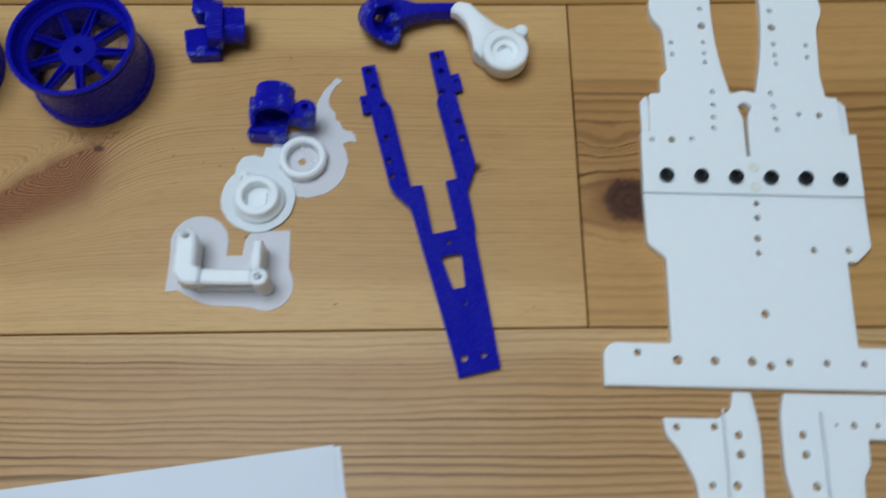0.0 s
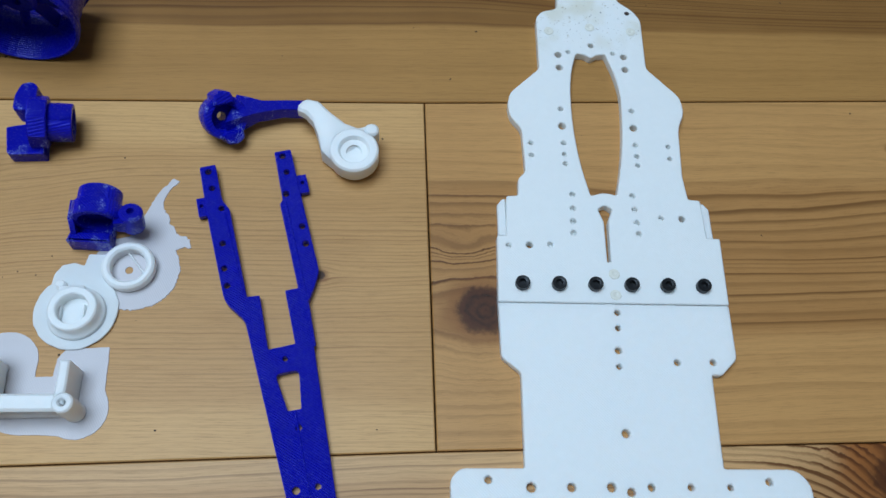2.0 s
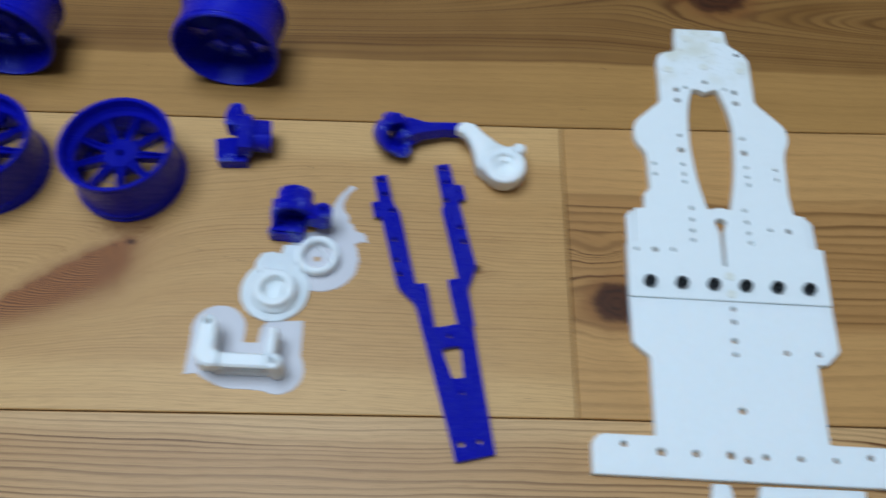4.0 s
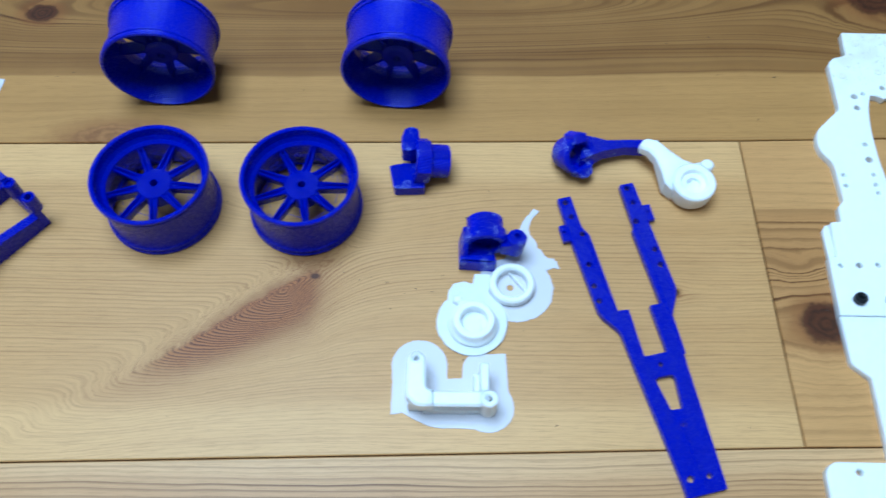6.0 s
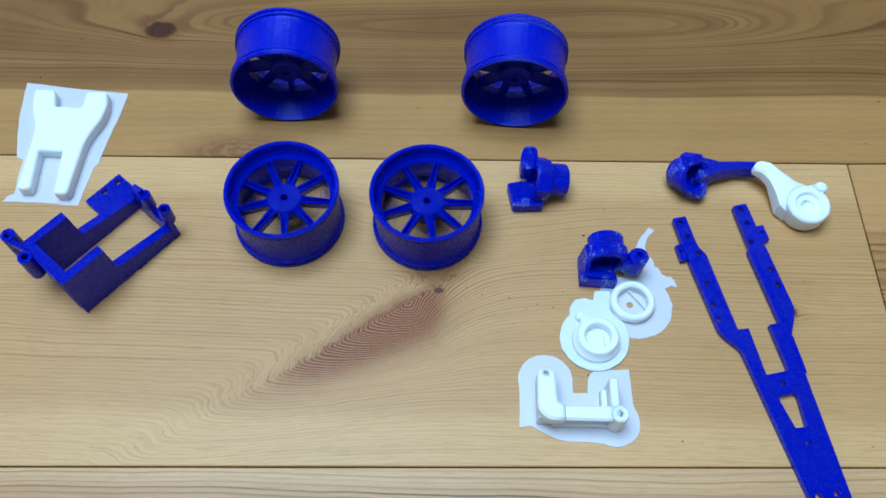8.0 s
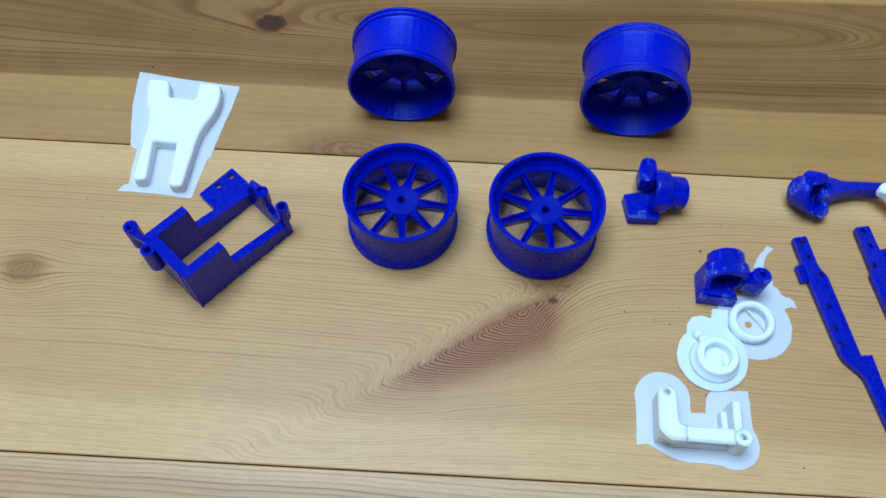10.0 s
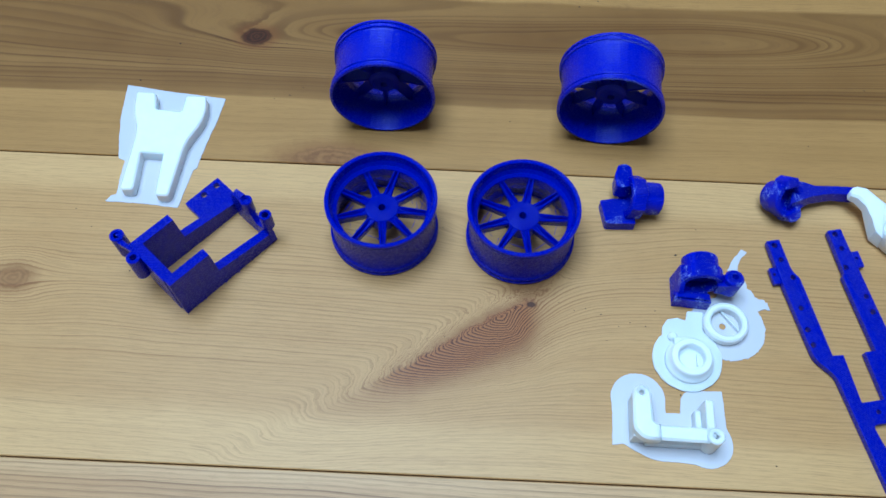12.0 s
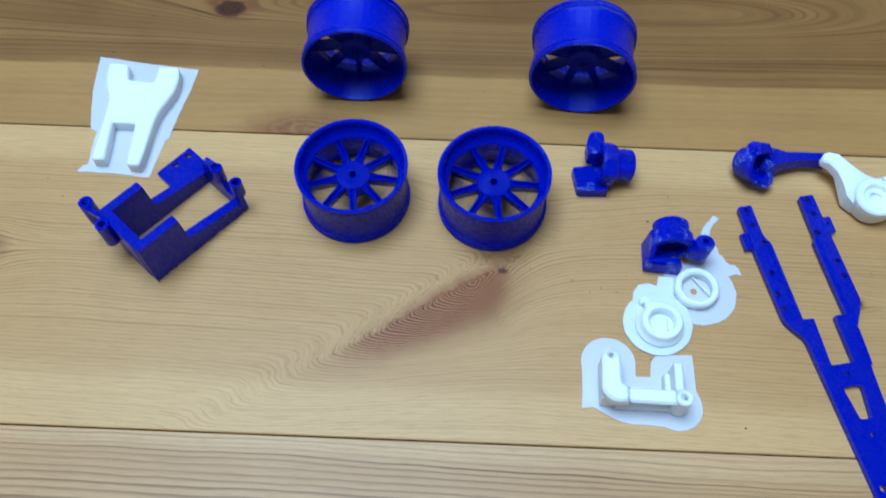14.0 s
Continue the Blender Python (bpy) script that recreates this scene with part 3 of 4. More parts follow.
def make_fork():
    """The blue forked upper deck; x across, y towards the prongs."""
    fork = thing("forked_deck", "blue printed forked chassis deck with drilled prongs on the boards", "chassis deck", size=(1.012, 1.005, 1))
    fork.matrix_basis = pose(-0.0552, -0.1134, 0.0006, 0, 0, 12.1) @ pose(0, 0, 0, 0.6)
    left = [(-7.6, -54.8, 0.5), (-7.6, -49, 0.5), (-11.2, 16.5, 2), (-17.4, 25.6, 3), (-18.7, 63, 0.5), (-18.7, 84.3, 0.6), (-12.5, 84.3, 0.6), (-12.3, 68, 2), (-10.0, 63.5, 1), (-9.2, 25.6, 0.3), (-4.5, 25.2, 0.3), (-4.9, 3.6, 0.4)]
    right = [(5, 3.6, 0.4), (5, 25, 0.3), (9.9, 25, 0.3), (9.3, 61.5, 0.5), (10.6, 63, 0.5), (11.1, 85.2, 0.6), (17.6, 85.2, 0.6), (17.9, 64.6, 0.5), (18.8, 30.5, 1), (16.8, 25.8, 1), (12.2, 17.9, 1), (8.7, -54.6, 0.5)]
    window = rounded([(-4.0, -6.2, 2), (4.6, -6.4, 2), (2.9, -20.6, 0.6), (-1.9, -20.4, 0.6)], 1.0)
    holes = [(-15.6, 81.6, 1.3), (-15.2, 74, 1.2), (-12.9, 64.4, 1.2), (-14.6, 49.3, 1.2), (-15.5, 38.9, 1.2), (-15.5, 31.7, 1.2), (14, 82.8, 1.3), (14.3, 75.2, 1.2), (12.4, 65.5, 1.3), (16.0, 50.2, 1.2), (16.0, 42.5, 1.3), (0.5, -1.2, 1.0), (0.8, -27, 1.2), (-3.9, -48, 1.4), (3.6, -48.4, 1.1)]
    bm = bmesh.new()
    slab(bm, rounded(left + right, 0.6), [window] + holes, 0.0, 3.2, 0.35)
    deck = part("deck", bm, BLUE, fork)
    for cx, cy, wx in ((-20.3, 66.8, 1.6), (19.6, 69, 1.9)):
        bm = bmesh.new()
        slab(bm, rounded([(cx - wx, cy - 4.1), (cx + wx, cy - 4.1), (cx + wx, cy + 4.1), (cx - wx, cy + 4.1)], 0.4), [(cx, cy + 0.6, 0.75)], 0.0, 2.4, 0.3)
        part("lug", bm, BLUE, deck)
    # low ribs along the deck
    for a, b, w in (((11.6, 62), (12.4, 19), 0.55), ((12.2, 18), (11.6, 1), 0.6), ((0.6, -21), (0.2, -53), 0.5), ((-12.0, 62), (-10.2, 28), 0.5)):
        a, b = Vector((*a, 0)), Vector((*b, 0))
        n = Vector((-(b - a).y, (b - a).x, 0)).normalized() * w
        z0, z1 = Vector((0, 0, 3.1)), Vector((0, 0, 3.6))
        bm = bmesh.new()
        hull(bm, [[p - n + z0, p + n + z0, p + n * 0.5 + z1, p - n * 0.5 + z1] for p in (a, b)])
        part("rib", bm, BLUE, deck)


make_fork()


def make_tray():
    """The open blue servo tray; x along its length, y across."""
    tray = thing("servo_tray", "blue printed open servo tray with screw bosses and drilled tab", "servo tray", -356.3, -83.7, 0, 49.4, size=(1.033, 1.018, 1))

    def side(y0, y1):
        prof = [(0, 0.1), (51.6, 0.1), (51.6, 8.0), (46, 8.4), (21.2, 12.2), (20.4, 27.9), (20.0, 28.2), (0, 28.2)]
        bm = bmesh.new()
        hull(bm, [[(px, yy, pz) for px, pz in prof] for yy in (y0, y1)])
        return bm

    part("side_wall", side(-0.4, 3.8), BLUE, tray)
    part("side_wall", side(24.4, 28.4), BLUE, tray)
    bm = bmesh.new()
    box(bm, -0.4, 4.4, 3.7, 24.5, 0.1, 28.2, 0.3)
    part("end_wall", bm, BLUE, tray)
    bm = bmesh.new()
    hull(bm, [[(48.2, yy, 0.1), (51.6, yy, 0.1), (51.4, yy, zz), (48.6, yy, zz)] for yy, zz in ((3.1, 10), (9, 7.5), (12, 14), (13, 20), (23, 18), (25.1, 13))])
    part("end_wall", bm, BLUE, tray)
    bm = bmesh.new()
    slab(bm, rounded([(-0.05, 20), (-0.05, 29), (-1, 38.8), (-3.6, 36)], 1.0), [(-1.1, 35.6, 1.5)], 24.5, 28.2, 0.3)
    part("ear", bm, BLUE, tray)
    for px, py, z1, r in ((-0.9, 35.6, 29.2, 3.1), (-2.4, 21.5, 29.2, 3.1), (50.2, 14.2, 21.0, 2.8), (51.2, 2.0, 21.0, 2.8)):
        bm = bmesh.new()
        tube(bm, r, 1.45, 14.0 if r > 3 else 11.0, z1, 20, mm_pose(px, py, 0))
        part("boss", bm, BLUE, tray)
    bm = bmesh.new()
    hull(bm, [[(50, 23, 12), (51.6, 23, 12), (51.6, 23, 19), (50, 23, 19)], [(48.6, 16, 12), (51.6, 16, 12), (51.6, 16, 22), (48.6, 16, 22)]])
    hull(bm, [[(48.6, 0.2, 2), (51.5, 0.2, 2), (51.5, 0.2, 12), (48.6, 0.2, 12)], [(48.6, -1.0, 2), (51.5, -1.0, 2), (51.2, 0.4, 21), (49.4, 0.4, 21)]])
    part("gusset", bm, BLUE, tray)
    bm = bmesh.new()
    slab(bm, rounded([(33.8, 28.1), (53.4, 28.1), (53.4, 45), (33.8, 44.6)], 0.6), [(42.8, 42.0, 1.5), (50.2, 41.8, 1.5)], 0.1, 3.2, 0.3)
    part("tab", bm, BLUE, tray, "flat tab with two screw holes")
    # short torn threads along the lower and end edges
    bm = bmesh.new()
    rng = random.Random(9)
    for (ax, ay, az), (bx, by, bz), count in (((0, -0.5, 0.4), (51.6, -0.5, 0.4), 34), ((51.7, 0, 0.5), (51.7, 28, 0.5), 16), ((46, -0.4, 8.4), (21, -0.4, 12.2), 14), ((51.6, 1, 9), (51.6, 26, 13), 14), ((20.6, 24.2, 12), (48, 24.2, 8.3), 12)):
        for _ in range(count):
            u = rng.random()
            p = Vector((ax + (bx - ax) * u, ay + (by - ay) * u, az + (bz - az) * u))
            out = Vector((rng.uniform(-0.9, 0.9), rng.uniform(-1.1, 0.3), rng.uniform(-0.2, 0.7)))
            hull(bm, [[p, p + Vector((0.4, 0, 0)), p + Vector((0.1, 0, 0.4))], [p + out, p + out + Vector((0.2, 0, 0)), p + out + Vector((0, 0, 0.2))]])
    tagged(part("burr", bm, GLINTING, tray, "fuzz of torn printing threads"), kind="stuff")


make_tray()


def make_arm():
    """The white suspension arm, still on its brim."""
    arm = thing("suspension_arm", "white printed suspension arm still on its thin brim", "suspension arm", -389, 8.3, 0, -2.1, size=(1.034, 0.976, 1))
    outline = [(-17, 28, 1.5), (-7.2, 28, 1), (-4.6, 17.6, 1), (8.6, 17, 2), (8.4, 27.6, 1), (18.4, 28, 0.8), (20.2, 20, 2), (19.6, 11, 4), (14.6, -2, 8), (13.9, -34.6, 1.8), (7.6, -34.8, 1.8), (5.8, -10, 0.6), (-5.4, -10, 0.6), (-3.4, -32.6, 1.8), (-9.6, -33, 1.8), (-10.2, -5.6, 3), (-10.8, 5, 8), (-15.6, 16, 6)]
    bm = bmesh.new()
    slab(bm, rounded(outline, 1.0), (), 0.35, 6.8, 0.7)
    part("arm", bm, WHITE, arm)
    sheet = [(-26, 37), (0, 34.2), (26.2, 32.4), (24.8, 17), (23.4, 8), (21.8, -5.4), (21.4, -13), (19.8, -14.4), (17.5, -37.3), (0, -36.4), (-17.8, -36.6), (-15.6, -32.8), (-13.4, -32), (-14.4, -22), (-14.8, -11.6), (-18, -10.8), (-21.2, 2), (-23.9, 15)]
    bm = bmesh.new()
    slab(bm, torn(rounded(sheet, 0.8), random.Random(13), 1.6, 0.15), (), 0.02, 0.4, 0.1)
    part("brim", bm, BRIM, arm, "thin translucent printing brim")


make_arm()


def ragged(cx, cy, r, n, rough, rng, start=0, turn=360):
    return [(cx + (r + rng.uniform(-rough, rough)) * math.cos(radians(start + turn * i / n)), cy + (r + rng.uniform(-rough, rough)) * math.sin(radians(start + turn * i / n))) for i in range(n)]


def make_cups():
    rng = random.Random(8)
    cup = thing("bearing_cup", "white printed bearing cup on a ragged opaque brim", "bearing cup", -132.2, -94.0, 0, -0.4, size=(1.02, 1.0, 1), group="white bearing cups")
    outline = [p for p in ragged(0, 0, 15.0, 40, 0.25, rng, 58, 360) if not (-10.5 < p[0] < 8.5 and p[1] > 5)]
    start = max(range(len(outline)), key=lambda i: (outline[i][1] if outline[i][0] < 0 else -99))
    outline = outline[start:] + outline[:start]
    bm = bmesh.new()
    slab(bm, rounded(outline + [(8.6, 12.4), (7.6, 14), (8.4, 22.8), (1.6, 23), (0.6, 18.2), (-3, 19.4), (-7.4, 18.4), (-9.8, 14.6), (-10.2, 10.4)], 0.6), (), 0.5, 1.3, 0.2)
    part("brim", bm, WHITE, cup)
    bm = bmesh.new()
    lathe(bm, [(0.1, 2.6), (5.5, 2.6), (5.7, 6.9), (6.1, 7.4), (8.1, 7.4), (8.6, 6.9), (8.8, 4.6), (9.4, 3.4), (10.2, 2.8), (10.5, 1.2), (0.1, 1.2)], 40, mm_pose(0.6, -1.2, 0))
    part("cup", bm, WHITE, cup)
    bm = bmesh.new()
    for x0, y0 in ((-4.6, -4), (3.4, -3.6)):
        box(bm, x0, x0 + 0.6, y0 - 0.5, y0 + 5, 2.5, 4.4, 0.2)
    part("support_fin", bm, WHITE, cup)
    bm = bmesh.new()
    box(bm, -6, 3, 5.2, 8.5, 1.2, 5.4, 0.6)
    lathe(bm, [(1.9, 1.2), (1.9, 3.4), (1.3, 4.2), (0.1, 4.3)], 16, mm_pose(-6.0, 9.6, 0))
    part("lug", bm, WHITE, cup)

    cup = thing("bearing_ring", "low white printed bearing ring on torn translucent brim", "bearing ring", -114.4, -77.2, 0, -0.6, size=(1.02, 1.0, 1), group="white bearing cups")
    disc = ragged(1.6, -0.2, 16.3, 44, 0.3, rng, 62, -300)
    tail = [(-2, 14), (-1, 19), (1.5, 21.5), (3.2, 25), (4.6, 29, 1), (6.6, 33.4), (9.4, 37, 1), (11.4, 40, 0.6), (14.2, 38.8, 0.6), (12.6, 36.6), (10.6, 34.4), (9.4, 31.4), (8.6, 28.2), (9.6, 25.4), (11.8, 22.6), (12.2, 19.6), (14.2, 17.8), (15, 15.2), (18.6, 14.2), (20.2, 12.6), (21.6, 9.0), (18.2, 9.4), (15.6, 8.2)]
    body = [p for p in disc if p[1] < 8.5 or p[0] < -4]
    k = max(range(len(body)), key=lambda i: math.hypot(body[i][0] - body[i - 1][0], body[i][1] - body[i - 1][1]))
    body = body[k:] + body[:k]
    bm = bmesh.new()
    if body[0][0] < body[-1][0]:
        body = body[::-1]
    slab(bm, torn(rounded(body + tail, 0.7), rng, 1.0, 0.3), [(-0.6, -0.3, 1.5)], 0.02, 0.45, 0.1)
    part("brim", bm, BRIM, cup, "thin torn translucent printing brim")
    bm = bmesh.new()
    tube(bm, 9.6, 6.6, 0.4, 5.4, 40, None, 0.9)
    part("ring", bm, WHITE, cup)
    bm = bmesh.new()
    box(bm, 2.6, 3.2, -5.8, 5.4, 0.9, 2.6, 0.15, mm_pose(0, 0, 0, 0, 0, 38))
    part("support_fin", bm, WHITE, cup)


make_cups()


def make_carrier():
    """The white hub carrier, a U of two posts and two bars on its brim."""
    c = thing("hub_carrier", "white printed U-shaped hub carrier on a wide translucent brim", "hub carrier", -142.9, -123.9, 0, -0.8, size=(1.04, 1.01, 1))
    lobe = ring(-11.4, 10.6, 11.2, 14, 175, -170)
    low = ring(15.6, -7.0, 10.4, 12, 30, -150)
    outline = [(-22, 3)] + lobe + [(-0.4, 5.0, 0.3), (5.6, 5.2, 0.3), (6.2, 12.4, 3), (8.8, 15.2, 2), (23.4, 16.1, 0.5), (23.8, 0.4, 3)] + low + [(4, -15.6, 4), (-6, -15.6, 4), (-14, -11.6, 4), (-18, -9.2, 1), (-22.4, -10.2, 0.4)]
    bm = bmesh.new()
    slab(bm, torn(rounded(outline, 0.6), random.Random(12), 1.4, 0.12), (), 0.02, 0.45, 0.1)
    part("brim", bm, BRIM, c, "wide translucent printing brim with round lobes")
    bm = bmesh.new()
    slab(bm, rounded([(-16.4, -6.6, 2), (-12.4, -11, 3), (-5.6, -10.8, 0.4), (-5.6, -4.4, 0.4), (-8.4, -3.6, 1.5), (-8.8, 9.6, 3.6), (-12.4, 12.6, 3.6), (-16.2, 9.6, 3.6)], 1.0, 5), [(-12.5, 8.6, 1.2)], 9.6, 15.2, 1.1)
    box(bm, -15.6, -9.6, -8.6, 9.0, 0.4, 9.7, 0.2)
    part("post", bm, WHITE, c)
    bm = bmesh.new()
    box(bm, 12.2, 15.6, -8.4, 7.0, 0.4, 14.6, 0.6)
    box(bm, 10.0, 14.0, -3.0, 5.0, 0.4, 6.5, 0.6)
    tube(bm, 3.5, 1.1, 0.4, 15.4, 20, mm_pose(15.4, -8.0, 0), 0.6)
    part("post", bm, WHITE, c, "second post with round screw boss")
    bm = bmesh.new()
    hull(bm, [[(px, -10.2, z0), (px, -4.8, z0), (px, -4.4, z1 - 1.0), (px, -5.4, z1), (px, -9.6, z1), (px, -10.6, z1 - 1.0)] for px, z0, z1 in ((-9.8, 11.4, 15.0), (-6.2, 11.4, 15.0), (-5.6, 11.4, 14.2), (13, 11.0, 14.0))])
    part("cross_bar", bm, WHITE, c)
    bm = bmesh.new()
    box(bm, -9.7, 12.4, -9.8, -5.4, 0.4, 3.6, 0.5)
    part("foot_bar", bm, WHITE, c)


make_carrier()


def make_knuckles():
    k = thing("steering_knuckle", "blue printed steering knuckle lying on its side, scars with painted glints", "steering knuckle", -153.2, -16.9, 0, 5, group="steering knuckles")
    axis = mm_pose(0, -0.6, 10.5, 0, 101, 0)
    bm = bmesh.new()
    lathe(bm, [(7.2, -4.2), (9.8, -4.2), (10.4, -3.6), (10.4, 2.4), (9.8, 3.0), (4.2, 3.0), (4.2, 1.6), (6.6, -0.6)], 8, axis @ mm_pose(0, 0, 0, 0, 0, 22.5), True)
    part("flange", bm, GLINT_FLECKED, k, "eight-sided hollow flange")
    bm = bmesh.new()
    lathe(bm, [(5.2, 2.8), (7.6, 2.8), (7.7, 4.0), (7.7, 11.4), (7.3, 11.9), (5.6, 11.9), (5.2, 11.2)], 32, axis, True)
    part("barrel", bm, GLINT_FLECKED, k)
    bm = bmesh.new()
    slab(bm, rounded([(-15.2, 1.2, 0.8), (-14.0, -11.6, 1.5), (0.0, -12.4, 0.6), (0.0, 1.0, 0.6), (-8.2, 2.0, 1.0)], 1.0), (), 0.1, 6.4, 0.6)
    part("foot", bm, GLINT_FLECKED, k)
    bm = bmesh.new()
    slab(bm, rounded([(-9.2, 2.4), (-5.0, 1.4), (-0.6, 3.0), (-0.4, 13.0), (-3.0, 15.0), (-6.6, 14.2), (-8.8, 9.0)], 1.2), (), 7.5, 16.8, 0.8)
    part("ear", bm, GLINT_FLECKED, k)
    bm = bmesh.new()
    rng = random.Random(4)
    for _ in range(16):  # torn threads along the crown of the barrel
        dx, turn = rng.uniform(2.0, 11.5), rng.uniform(55, 125)
        dy, dz = 7.6 * math.cos(radians(turn)) - 0.6, 10.5 - 0.19 * dx + 7.6 * math.sin(radians(turn))
        out = Vector((rng.uniform(-1.5, 2.5), rng.uniform(-0.6, 0.9), rng.uniform(0.3, 1.1)))
        p = Vector((dx, dy, dz))
        hull(bm, [[p, p + Vector((0, 0.35, 0)), p + Vector((0.3, 0, 0.3))], [p + out, p + out + Vector((0, 0.2, 0)), p + out + Vector((0, 0, 0.2))]])
    part("burr", bm, GLINT_FLECKED, k)

    k = thing("steering_knuckle", "blue printed steering knuckle standing on the white brim", "steering knuckle", -127.9, -59.1, 0.5, -0.8, size=(1.025, 0.99, 1), group="steering knuckles")
    bm = bmesh.new()
    a = mm_pose(2.0, -3.4, 11.0, -90, 0, 0)
    lathe(bm, [(6.6, 0), (8.8, 0), (9.4, 0.6), (9.4, 6.0), (9.0, 6.6), (7.9, 6.8), (7.9, 12.6), (7.5, 13.0), (5.2, 13.0), (5.2, 5.0), (6.6, 4.4)], 22, a, True)
    part("barrel", bm, GLINT_FLECKED, k)
    bm = bmesh.new()
    slab(bm, rounded([(-9.2, -9.6, 0.6), (6.8, -10.6, 0.6), (6.2, -6, 0.6), (-8.2, -6, 0.6)], 0.8), [], 0.0, 8.2, 0.9)
    slab(bm, rounded([(-8.6, -6.2, 0.6), (6.4, -6.2, 0.6), (6.2, 2, 0.6), (-8.2, 3, 0.6)], 0.8), [], 0.0, 5.0, 0.6)
    hull(bm, [[(-9.0, yy, 0.2), (-6.6, yy, 0.2), (-5.4, yy, zz), (-7.4, yy, zz)] for yy, zz in ((-9.2, 5.0), (-3.2, 14.0), (4.4, 14.0))])
    part("foot", bm, GLINT_FLECKED, k)
    bm = bmesh.new()
    hull(bm, [[(px, yy - w, z0), (px, yy + w, z0), (px, yy + w, z1), (px, yy - w, z1)] for px, yy, w, z0, z1 in ((8.5, -1.5, 3.4, 6.0, 13.0), (11, -2.4, 3.0, 6.6, 14.0), (14, -3.2, 2.6, 7.0, 15.0))])
    lathe(bm, [(0.1, 5.2), (2.2, 5.3), (4.2, 6.6), (4.3, 15.6), (3.6, 16.6), (1.4, 16.8), (1.2, 14), (0.1, 14)], 18, mm_pose(13.6, -3.2, 0, -6, 6))
    part("steering_arm", bm, GLINT_FLECKED, k)

    k = thing("steering_knuckle", "blue printed steering knuckle with long arm under a white one", "steering knuckle", -82.8, -13.6, 0, -15, size=(1.015, 0.97, 1), group="steering knuckles")
    bm = bmesh.new()
    way = Vector((0.62, -0.45, 0.64)).to_track_quat("Z", "Y").to_matrix().to_4x4()
    a = Matrix.Translation((-0.5, 0, 9.4)) @ way
    lathe(bm, [(1.9, -0.5), (5.2, -0.5), (5.6, 4.6), (6.2, 5.4), (8.6, 5.4), (9.2, 4.6), (9.2, 0.4), (8.2, -0.6), (7.8, -5.6), (7.0, -6.6), (1.9, -6.6)], 18, a, True)
    part("barrel", bm, GLINT_FLECKED, k)
    for turn in (72, 262):
        bm = bmesh.new()
        slab(bm, rounded([(5.8, -4.4), (10.2, -3.6), (11.4, 0), (10.2, 3.6), (5.8, 4.4)], 0.8), (), -0.5, 7.2, 0.7, a @ mm_pose(0, 0, 0, 0, 0, turn))
        part("ear", bm, GLINT_FLECKED, k)
    bm = bmesh.new()
    hull(bm, [[(px, yy - w, z0), (px, yy + w, z0), (px, yy + w * 0.8, z1), (px, yy - w * 0.8, z1)] for px, yy, w, z0, z1 in ((3.0, 2.6, 9.0, 3.0, 12.8), (8.0, 5.0, 6.6, 4.4, 12.4), (13, 7.6, 3.9, 5.4, 11.2), (22, 12.0, 2.8, 4.6, 10.2), (32, 15.0, 2.9, 3.8, 9.8))])
    part("steering_arm", bm, GLINT_FLECKED, k)

    k = thing("steering_knuckle", "white printed steering knuckle leaning on the blue one", "steering knuckle", -29.7, -29.5, 0, -0.4, size=(1.013, 0.98, 1), group="steering knuckles")
    bm = bmesh.new()
    a = mm_pose(0, 0, 0.3, 5, 0, 0)
    lathe(bm, [(0.1, 8.2), (2.9, 8.2), (3.1, 9.8), (5.4, 10.0), (5.8, 11.4), (6.4, 12.0), (9.0, 12.0), (9.8, 11.2), (9.9, 3.6), (8.6, 0.6), (0.1, 0.4)], 30, a)
    part("barrel", bm, WHITE, k)
    bm = bmesh.new()
    lathe(bm, [(2.9, 5.0), (3.1, 6.0), (3.0, 12.6), (2.2, 13.5), (0.1, 13.8)], 16, mm_pose(6.9, 8.0, 0))
    hull(bm, [[(-9, 6, 7), (7.4, 11, 7), (7.4, 11, 11.4), (-9, 7, 11.4)], [(-7, 5.4, 7), (8, 5.8, 7), (8, 5.8, 11.4), (-7, 5.4, 11.4)]])
    part("lug", bm, WHITE, k)
    bm = bmesh.new()
    chain = []
    for px, py, nx, ny, w, z0, z1 in ((-21.6, 20.4, 0.6, 0.8, 2.0, 10.2, 13.0), (-20.6, 19.6, 0.6, 0.8, 3.4, 9.4, 14.0), (-17, 18.2, 0.66, 0.75, 3.9, 9.0, 14.4), (-13.2, 14.0, 0.8, 0.6, 4.0, 8.0, 14.0), (-9.0, 8.6, 0.86, 0.5, 6.0, 4.0, 12.8), (-5.0, 4.4, 0.85, 0.53, 9.4, 2.0, 11.4), (-1.5, 0.6, 0.85, 0.53, 8.6, 1.0, 9.0)):
        chain.append([(px - nx * w, py - ny * w, z0), (px + nx * w, py + ny * w, z0), (px + nx * w, py + ny * w, z1 - 1.0), (px + nx * w * 0.7, py + ny * w * 0.7, z1), (px - nx * w * 0.7, py - ny * w * 0.7, z1), (px - nx * w, py - ny * w, z1 - 1.0)])
    hull(bm, chain)
    part("steering_arm", bm, WHITE, k)



make_knuckles()

# two sheets of paper, one under the other
for name, dx, dy, turn, z in (("paper_sheet", 0.0, 0.0, 7.2, 0.35), ("paper_sheet", 2.6, -0.4, 8.2, 0.05)):
    sheet = thing(name, "plain white paper sheet lying on the boards", "paper", -98.0 + dx, -193.2 + dy, z, turn, group="paper sheets")
    bm = bmesh.new()
    slab(bm, [(-210, -297), (0, -297), (0, 0), (-210, 0)], (), 0.0, 0.2, 0.02)
    part("sheet", bm, PAPER, sheet)

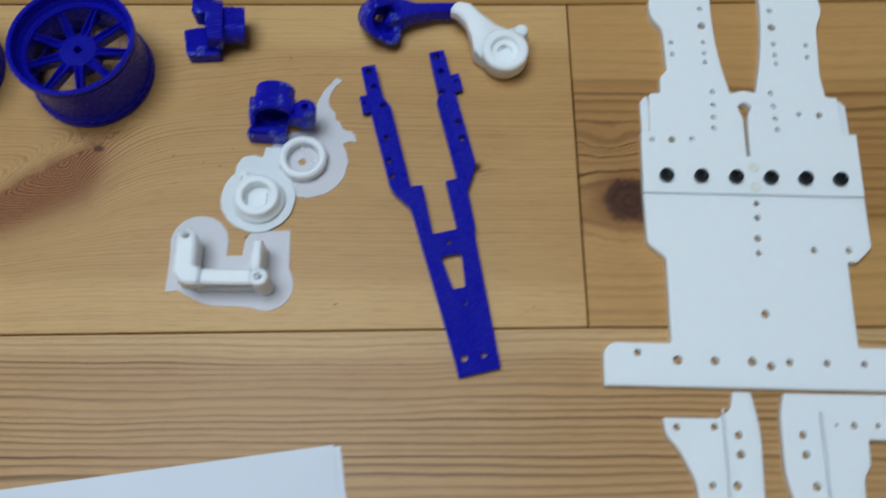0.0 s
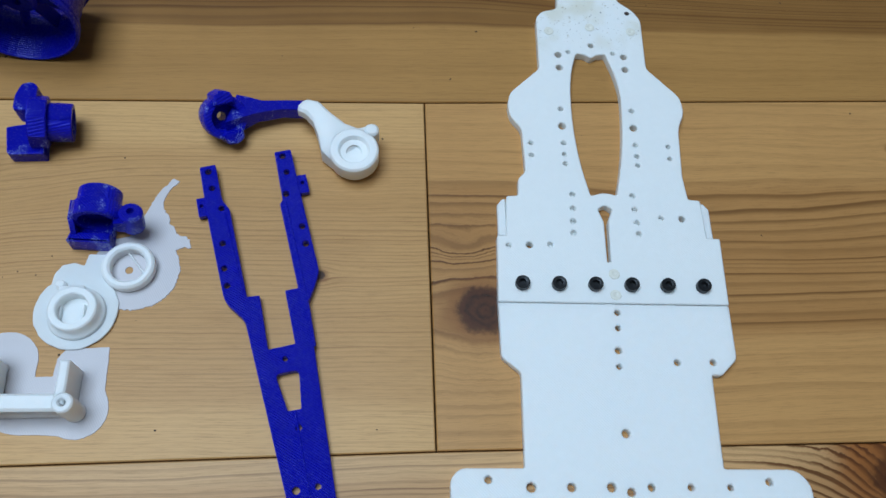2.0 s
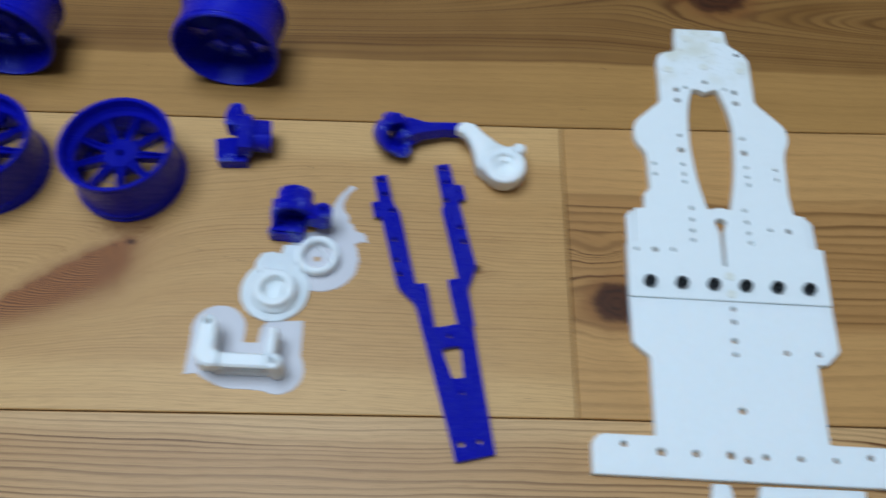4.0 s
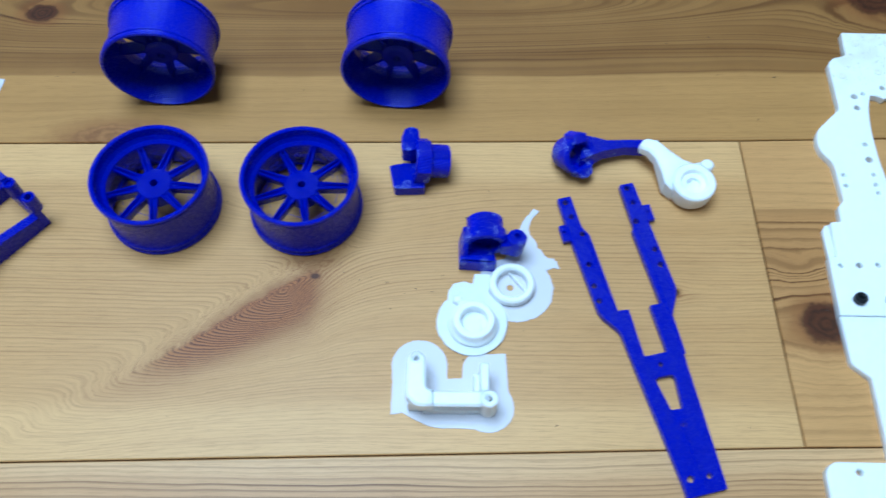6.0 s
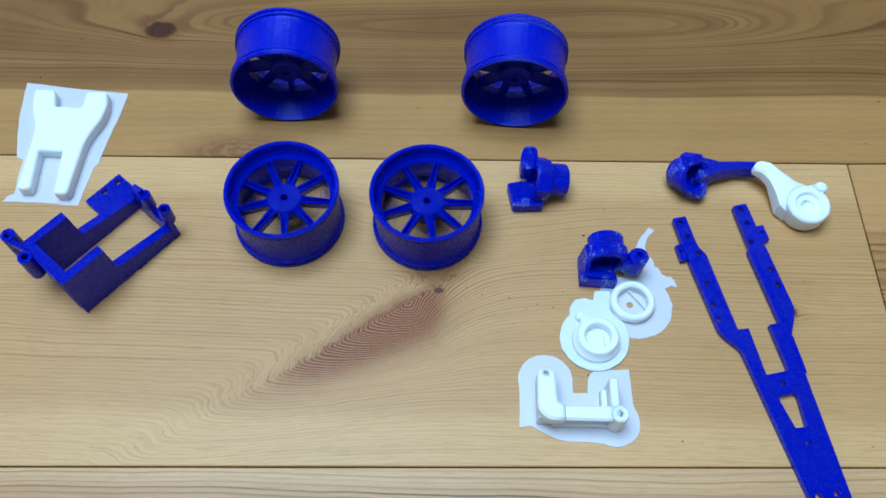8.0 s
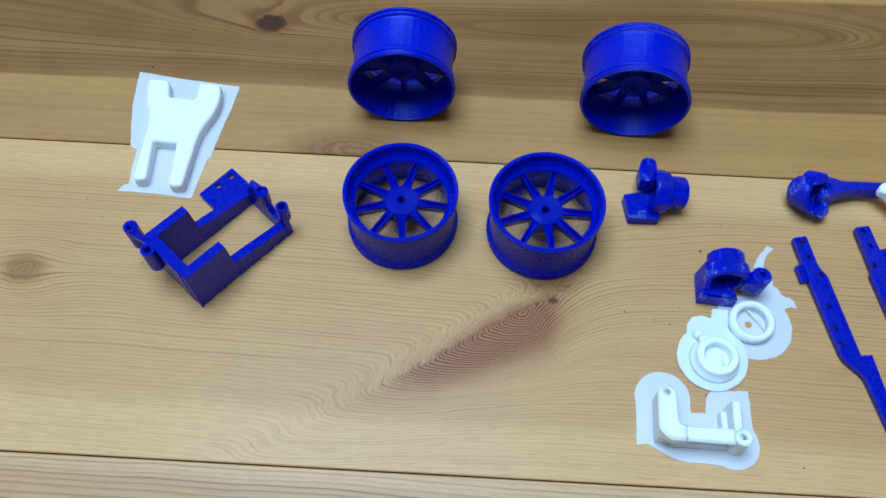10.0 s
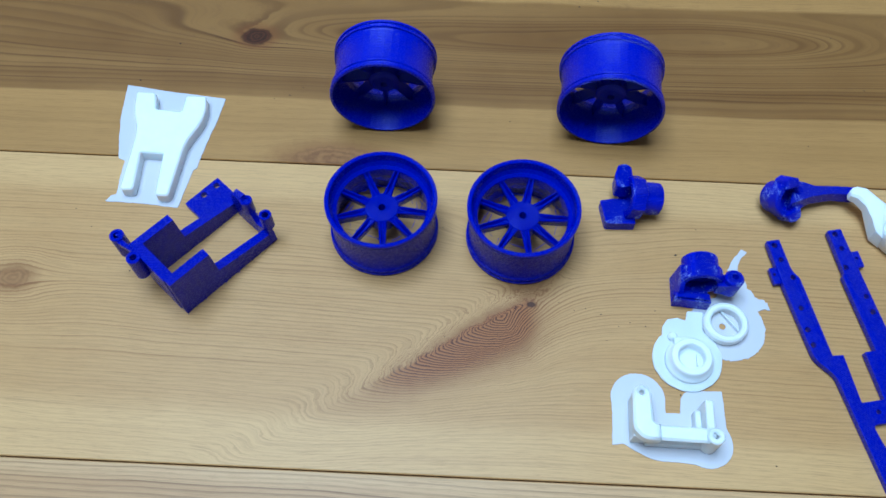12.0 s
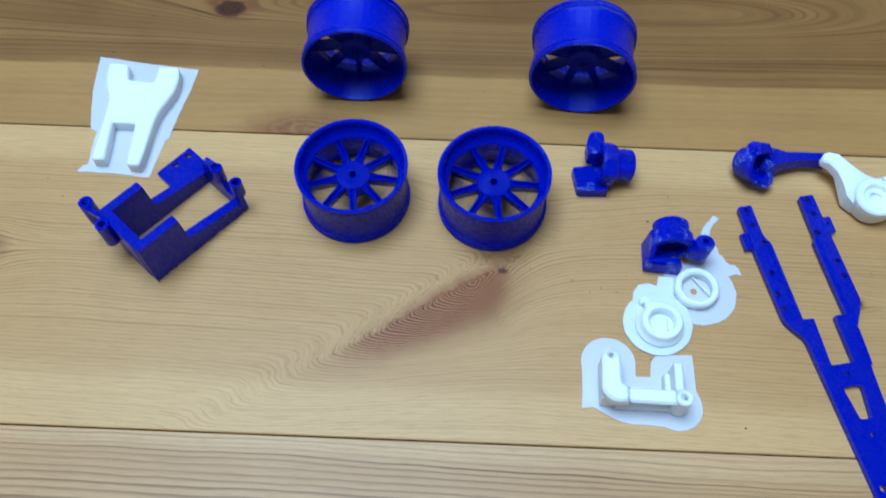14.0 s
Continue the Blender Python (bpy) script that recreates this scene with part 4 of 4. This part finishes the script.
# ---- crumbs and splinters on the boards ----
bm = bmesh.new()
rng = random.Random(21)
for _ in range(70):
    cx, cy, r = rng.uniform(-440, 240), rng.uniform(-150, 130), rng.uniform(0.18, 0.5)
    m = mm_pose(cx, cy, r * 0.35, rng.uniform(0, 40), rng.uniform(0, 40), rng.uniform(0, 180))
    lathe(bm, [(r * 0.3, -r * 0.5), (r, 0), (r * 0.35, r * 0.5)], 5, m @ Matrix.Diagonal((rng.uniform(0.8, 1.8), 1, 0.8, 1)))
for k in range(9):
    r = rng.uniform(0.2, 0.4)
    lathe(bm, [(r * 0.3, -r * 0.5), (r, 0), (r * 0.35, r * 0.5)], 6, mm_pose(-188 + 6.4 * k + rng.uniform(-2, 2), -74 + rng.uniform(-6, 5), r * 0.35))
tagged(part("crumbs", bm, CRUMB, None), "tiny dark crumbs scattered over the boards", "crumbs", kind="stuff")

# ---- floor boards ----
floor = thing("floor", "varnished pine floorboards with knots and dark joints", "floor", kind="structure")


def seam(n, x):
    """The joint below board row n: row 0 lies behind the joint that the things straddle."""
    bow = {0: 0.015 * max(x, 0.0), -1: 1.2 + 0.0085 * min(x, 0.0) - 0.004 * max(x, 0.0)}.get(n, 0.0)
    return n * 150.5 + 0.5 + bow


def board(x0, x1, row, material):
    gap = 0.32
    xs = [x0 + gap] + ([0.0] if x0 < 0 < x1 else []) + [x1 - gap]
    bm = bmesh.new()
    slab(bm, [(x, seam(row, x) + gap) for x in xs] + [(x, seam(row + 1, x) - gap) for x in xs[::-1]], (), -22, 0, 0.4)
    part("floorboard", bm, material, floor)


# back board's real heartwood band, coloured darker still for light fading towards the back
PINE_TOP = pine("pine_back_board", 2.0, [(-352, 83, 8.8, 6.4, 2.0, 1), (91, 93, 17, 12.5, 1.9, 1), (-299, 4, 23, 8.0, 1.6, 0.45)], [], [(-240, 84, 170, 20, 54), (205, 74, 120, 20, 66), (-80, 90, 90, 17, 34)],
                [(41, 116, 1.6)], 4.6, (0.50, 0.255, 0.075), (0.205, 0.086, 0.019), (0.11, 0.04, 0.009), (0.12, 0.72))
PINE_LEFT = pine("pine_left_board", 11.0, [(-200.5, -71, 2.0, 1.4, 2.5, 0.8), (-203, -57, 10, 8, 1.5, 0.3), (-441, -70, 8, 6, 2.2, 0.1), (-43, -80, 2.4, 1.9, 2.4, 1)], [(-214, -79, 32.5, 60, 20, 7, 23, 46)], [(-215, -40, 60, 16, 14)],
                 [(-132, -24, 6)], 1.9, (0.745, 0.43, 0.168), (0.57, 0.30, 0.102), (0.29, 0.115, 0.034), (0.17, 0.43), -0.012, 11.0)
PINE_RIGHT = pine("pine_right_board", 23.0, [(21, -95, 12, 10, 2.5, 1), (205, -22, 2.0, 1.6, 3.0, 0.3)], [], [(14, -70, 14, 9, 10), (130, -62, 120, 22, 12)],
                  [(-106, -40, 5)], 4.4, (0.64, 0.335, 0.115), (0.43, 0.20, 0.06), (0.15, 0.056, 0.013), (0.22, 0.88), 0.0, 12.0)
PINE_FRONT = pine("pine_front_board", 37.0, [(176, -163, 17, 10, 2.2, 0.75)], [(172, -160, 195, 60, 30, 24, 40, 26)], [],
                  [(-262, -158, 4)], 2.8, (0.72, 0.425, 0.188), (0.55, 0.29, 0.112), (0.15, 0.055, 0.015), (0.6, 1.0), 0.0, 8.0)
PINE_REST = [pine("pine_board", 51.0, [(500, 400, 8, 6, 2.0, 1)], [], [], [(-600, -500, 10), (300, 380, 10)]), pine("pine_board_pale", 63.0, [(-700, -600, 8, 6, 2.0, 1)], [], [], [(-900, -820, 10)])]
board(-1000, 1690, 0, PINE_TOP)
board(-1890, 0, -1, PINE_LEFT)
board(0, 1690, -1, PINE_RIGHT)
board(-1300, 1690, -2, PINE_FRONT)
board(-1890, -1000, 0, PINE_REST[0])
board(-1890, -1300, -2, PINE_REST[1])
rng = random.Random(3)
for row in list(range(-13, -2)) + list(range(1, 12)):
    cut = rng.uniform(-1200, 1100)
    board(-1890, cut, row, PINE_REST[row % 2])
    board(cut, 1690, row, PINE_REST[(row + 1) % 2])

# ---- the assumed roof window, out of view ----
window = thing("assumed_roof_window", "assumed white framed roof window in the unseen ceiling", "window", 0, 0, 0, kind="structure")
wx0, wx1, wy0, wy1 = (v * 1000 for v in SKYLIGHT)
for a in ((wx0, wx1, wy0, wy0 + 30), (wx0, wx1, wy1 - 30, wy1), (wx0, wx0 + 30, wy0 + 30, wy1 - 30), (wx1 - 30, wx1, wy0 + 30, wy1 - 30)):
    bm = bmesh.new()
    box(bm, *a, CEILING * 1000 + 60, CEILING * 1000 + 150, 3)
    part("window_frame", bm, ROOF, window)
bm = bmesh.new()
box(bm, wx0 + 30, wx1 - 30, wy0 + 30, wy1 - 30, CEILING * 1000 + 110, CEILING * 1000 + 116, 0)
pane = part("pane", bm, GLASS, window)
pane.visible_shadow = False
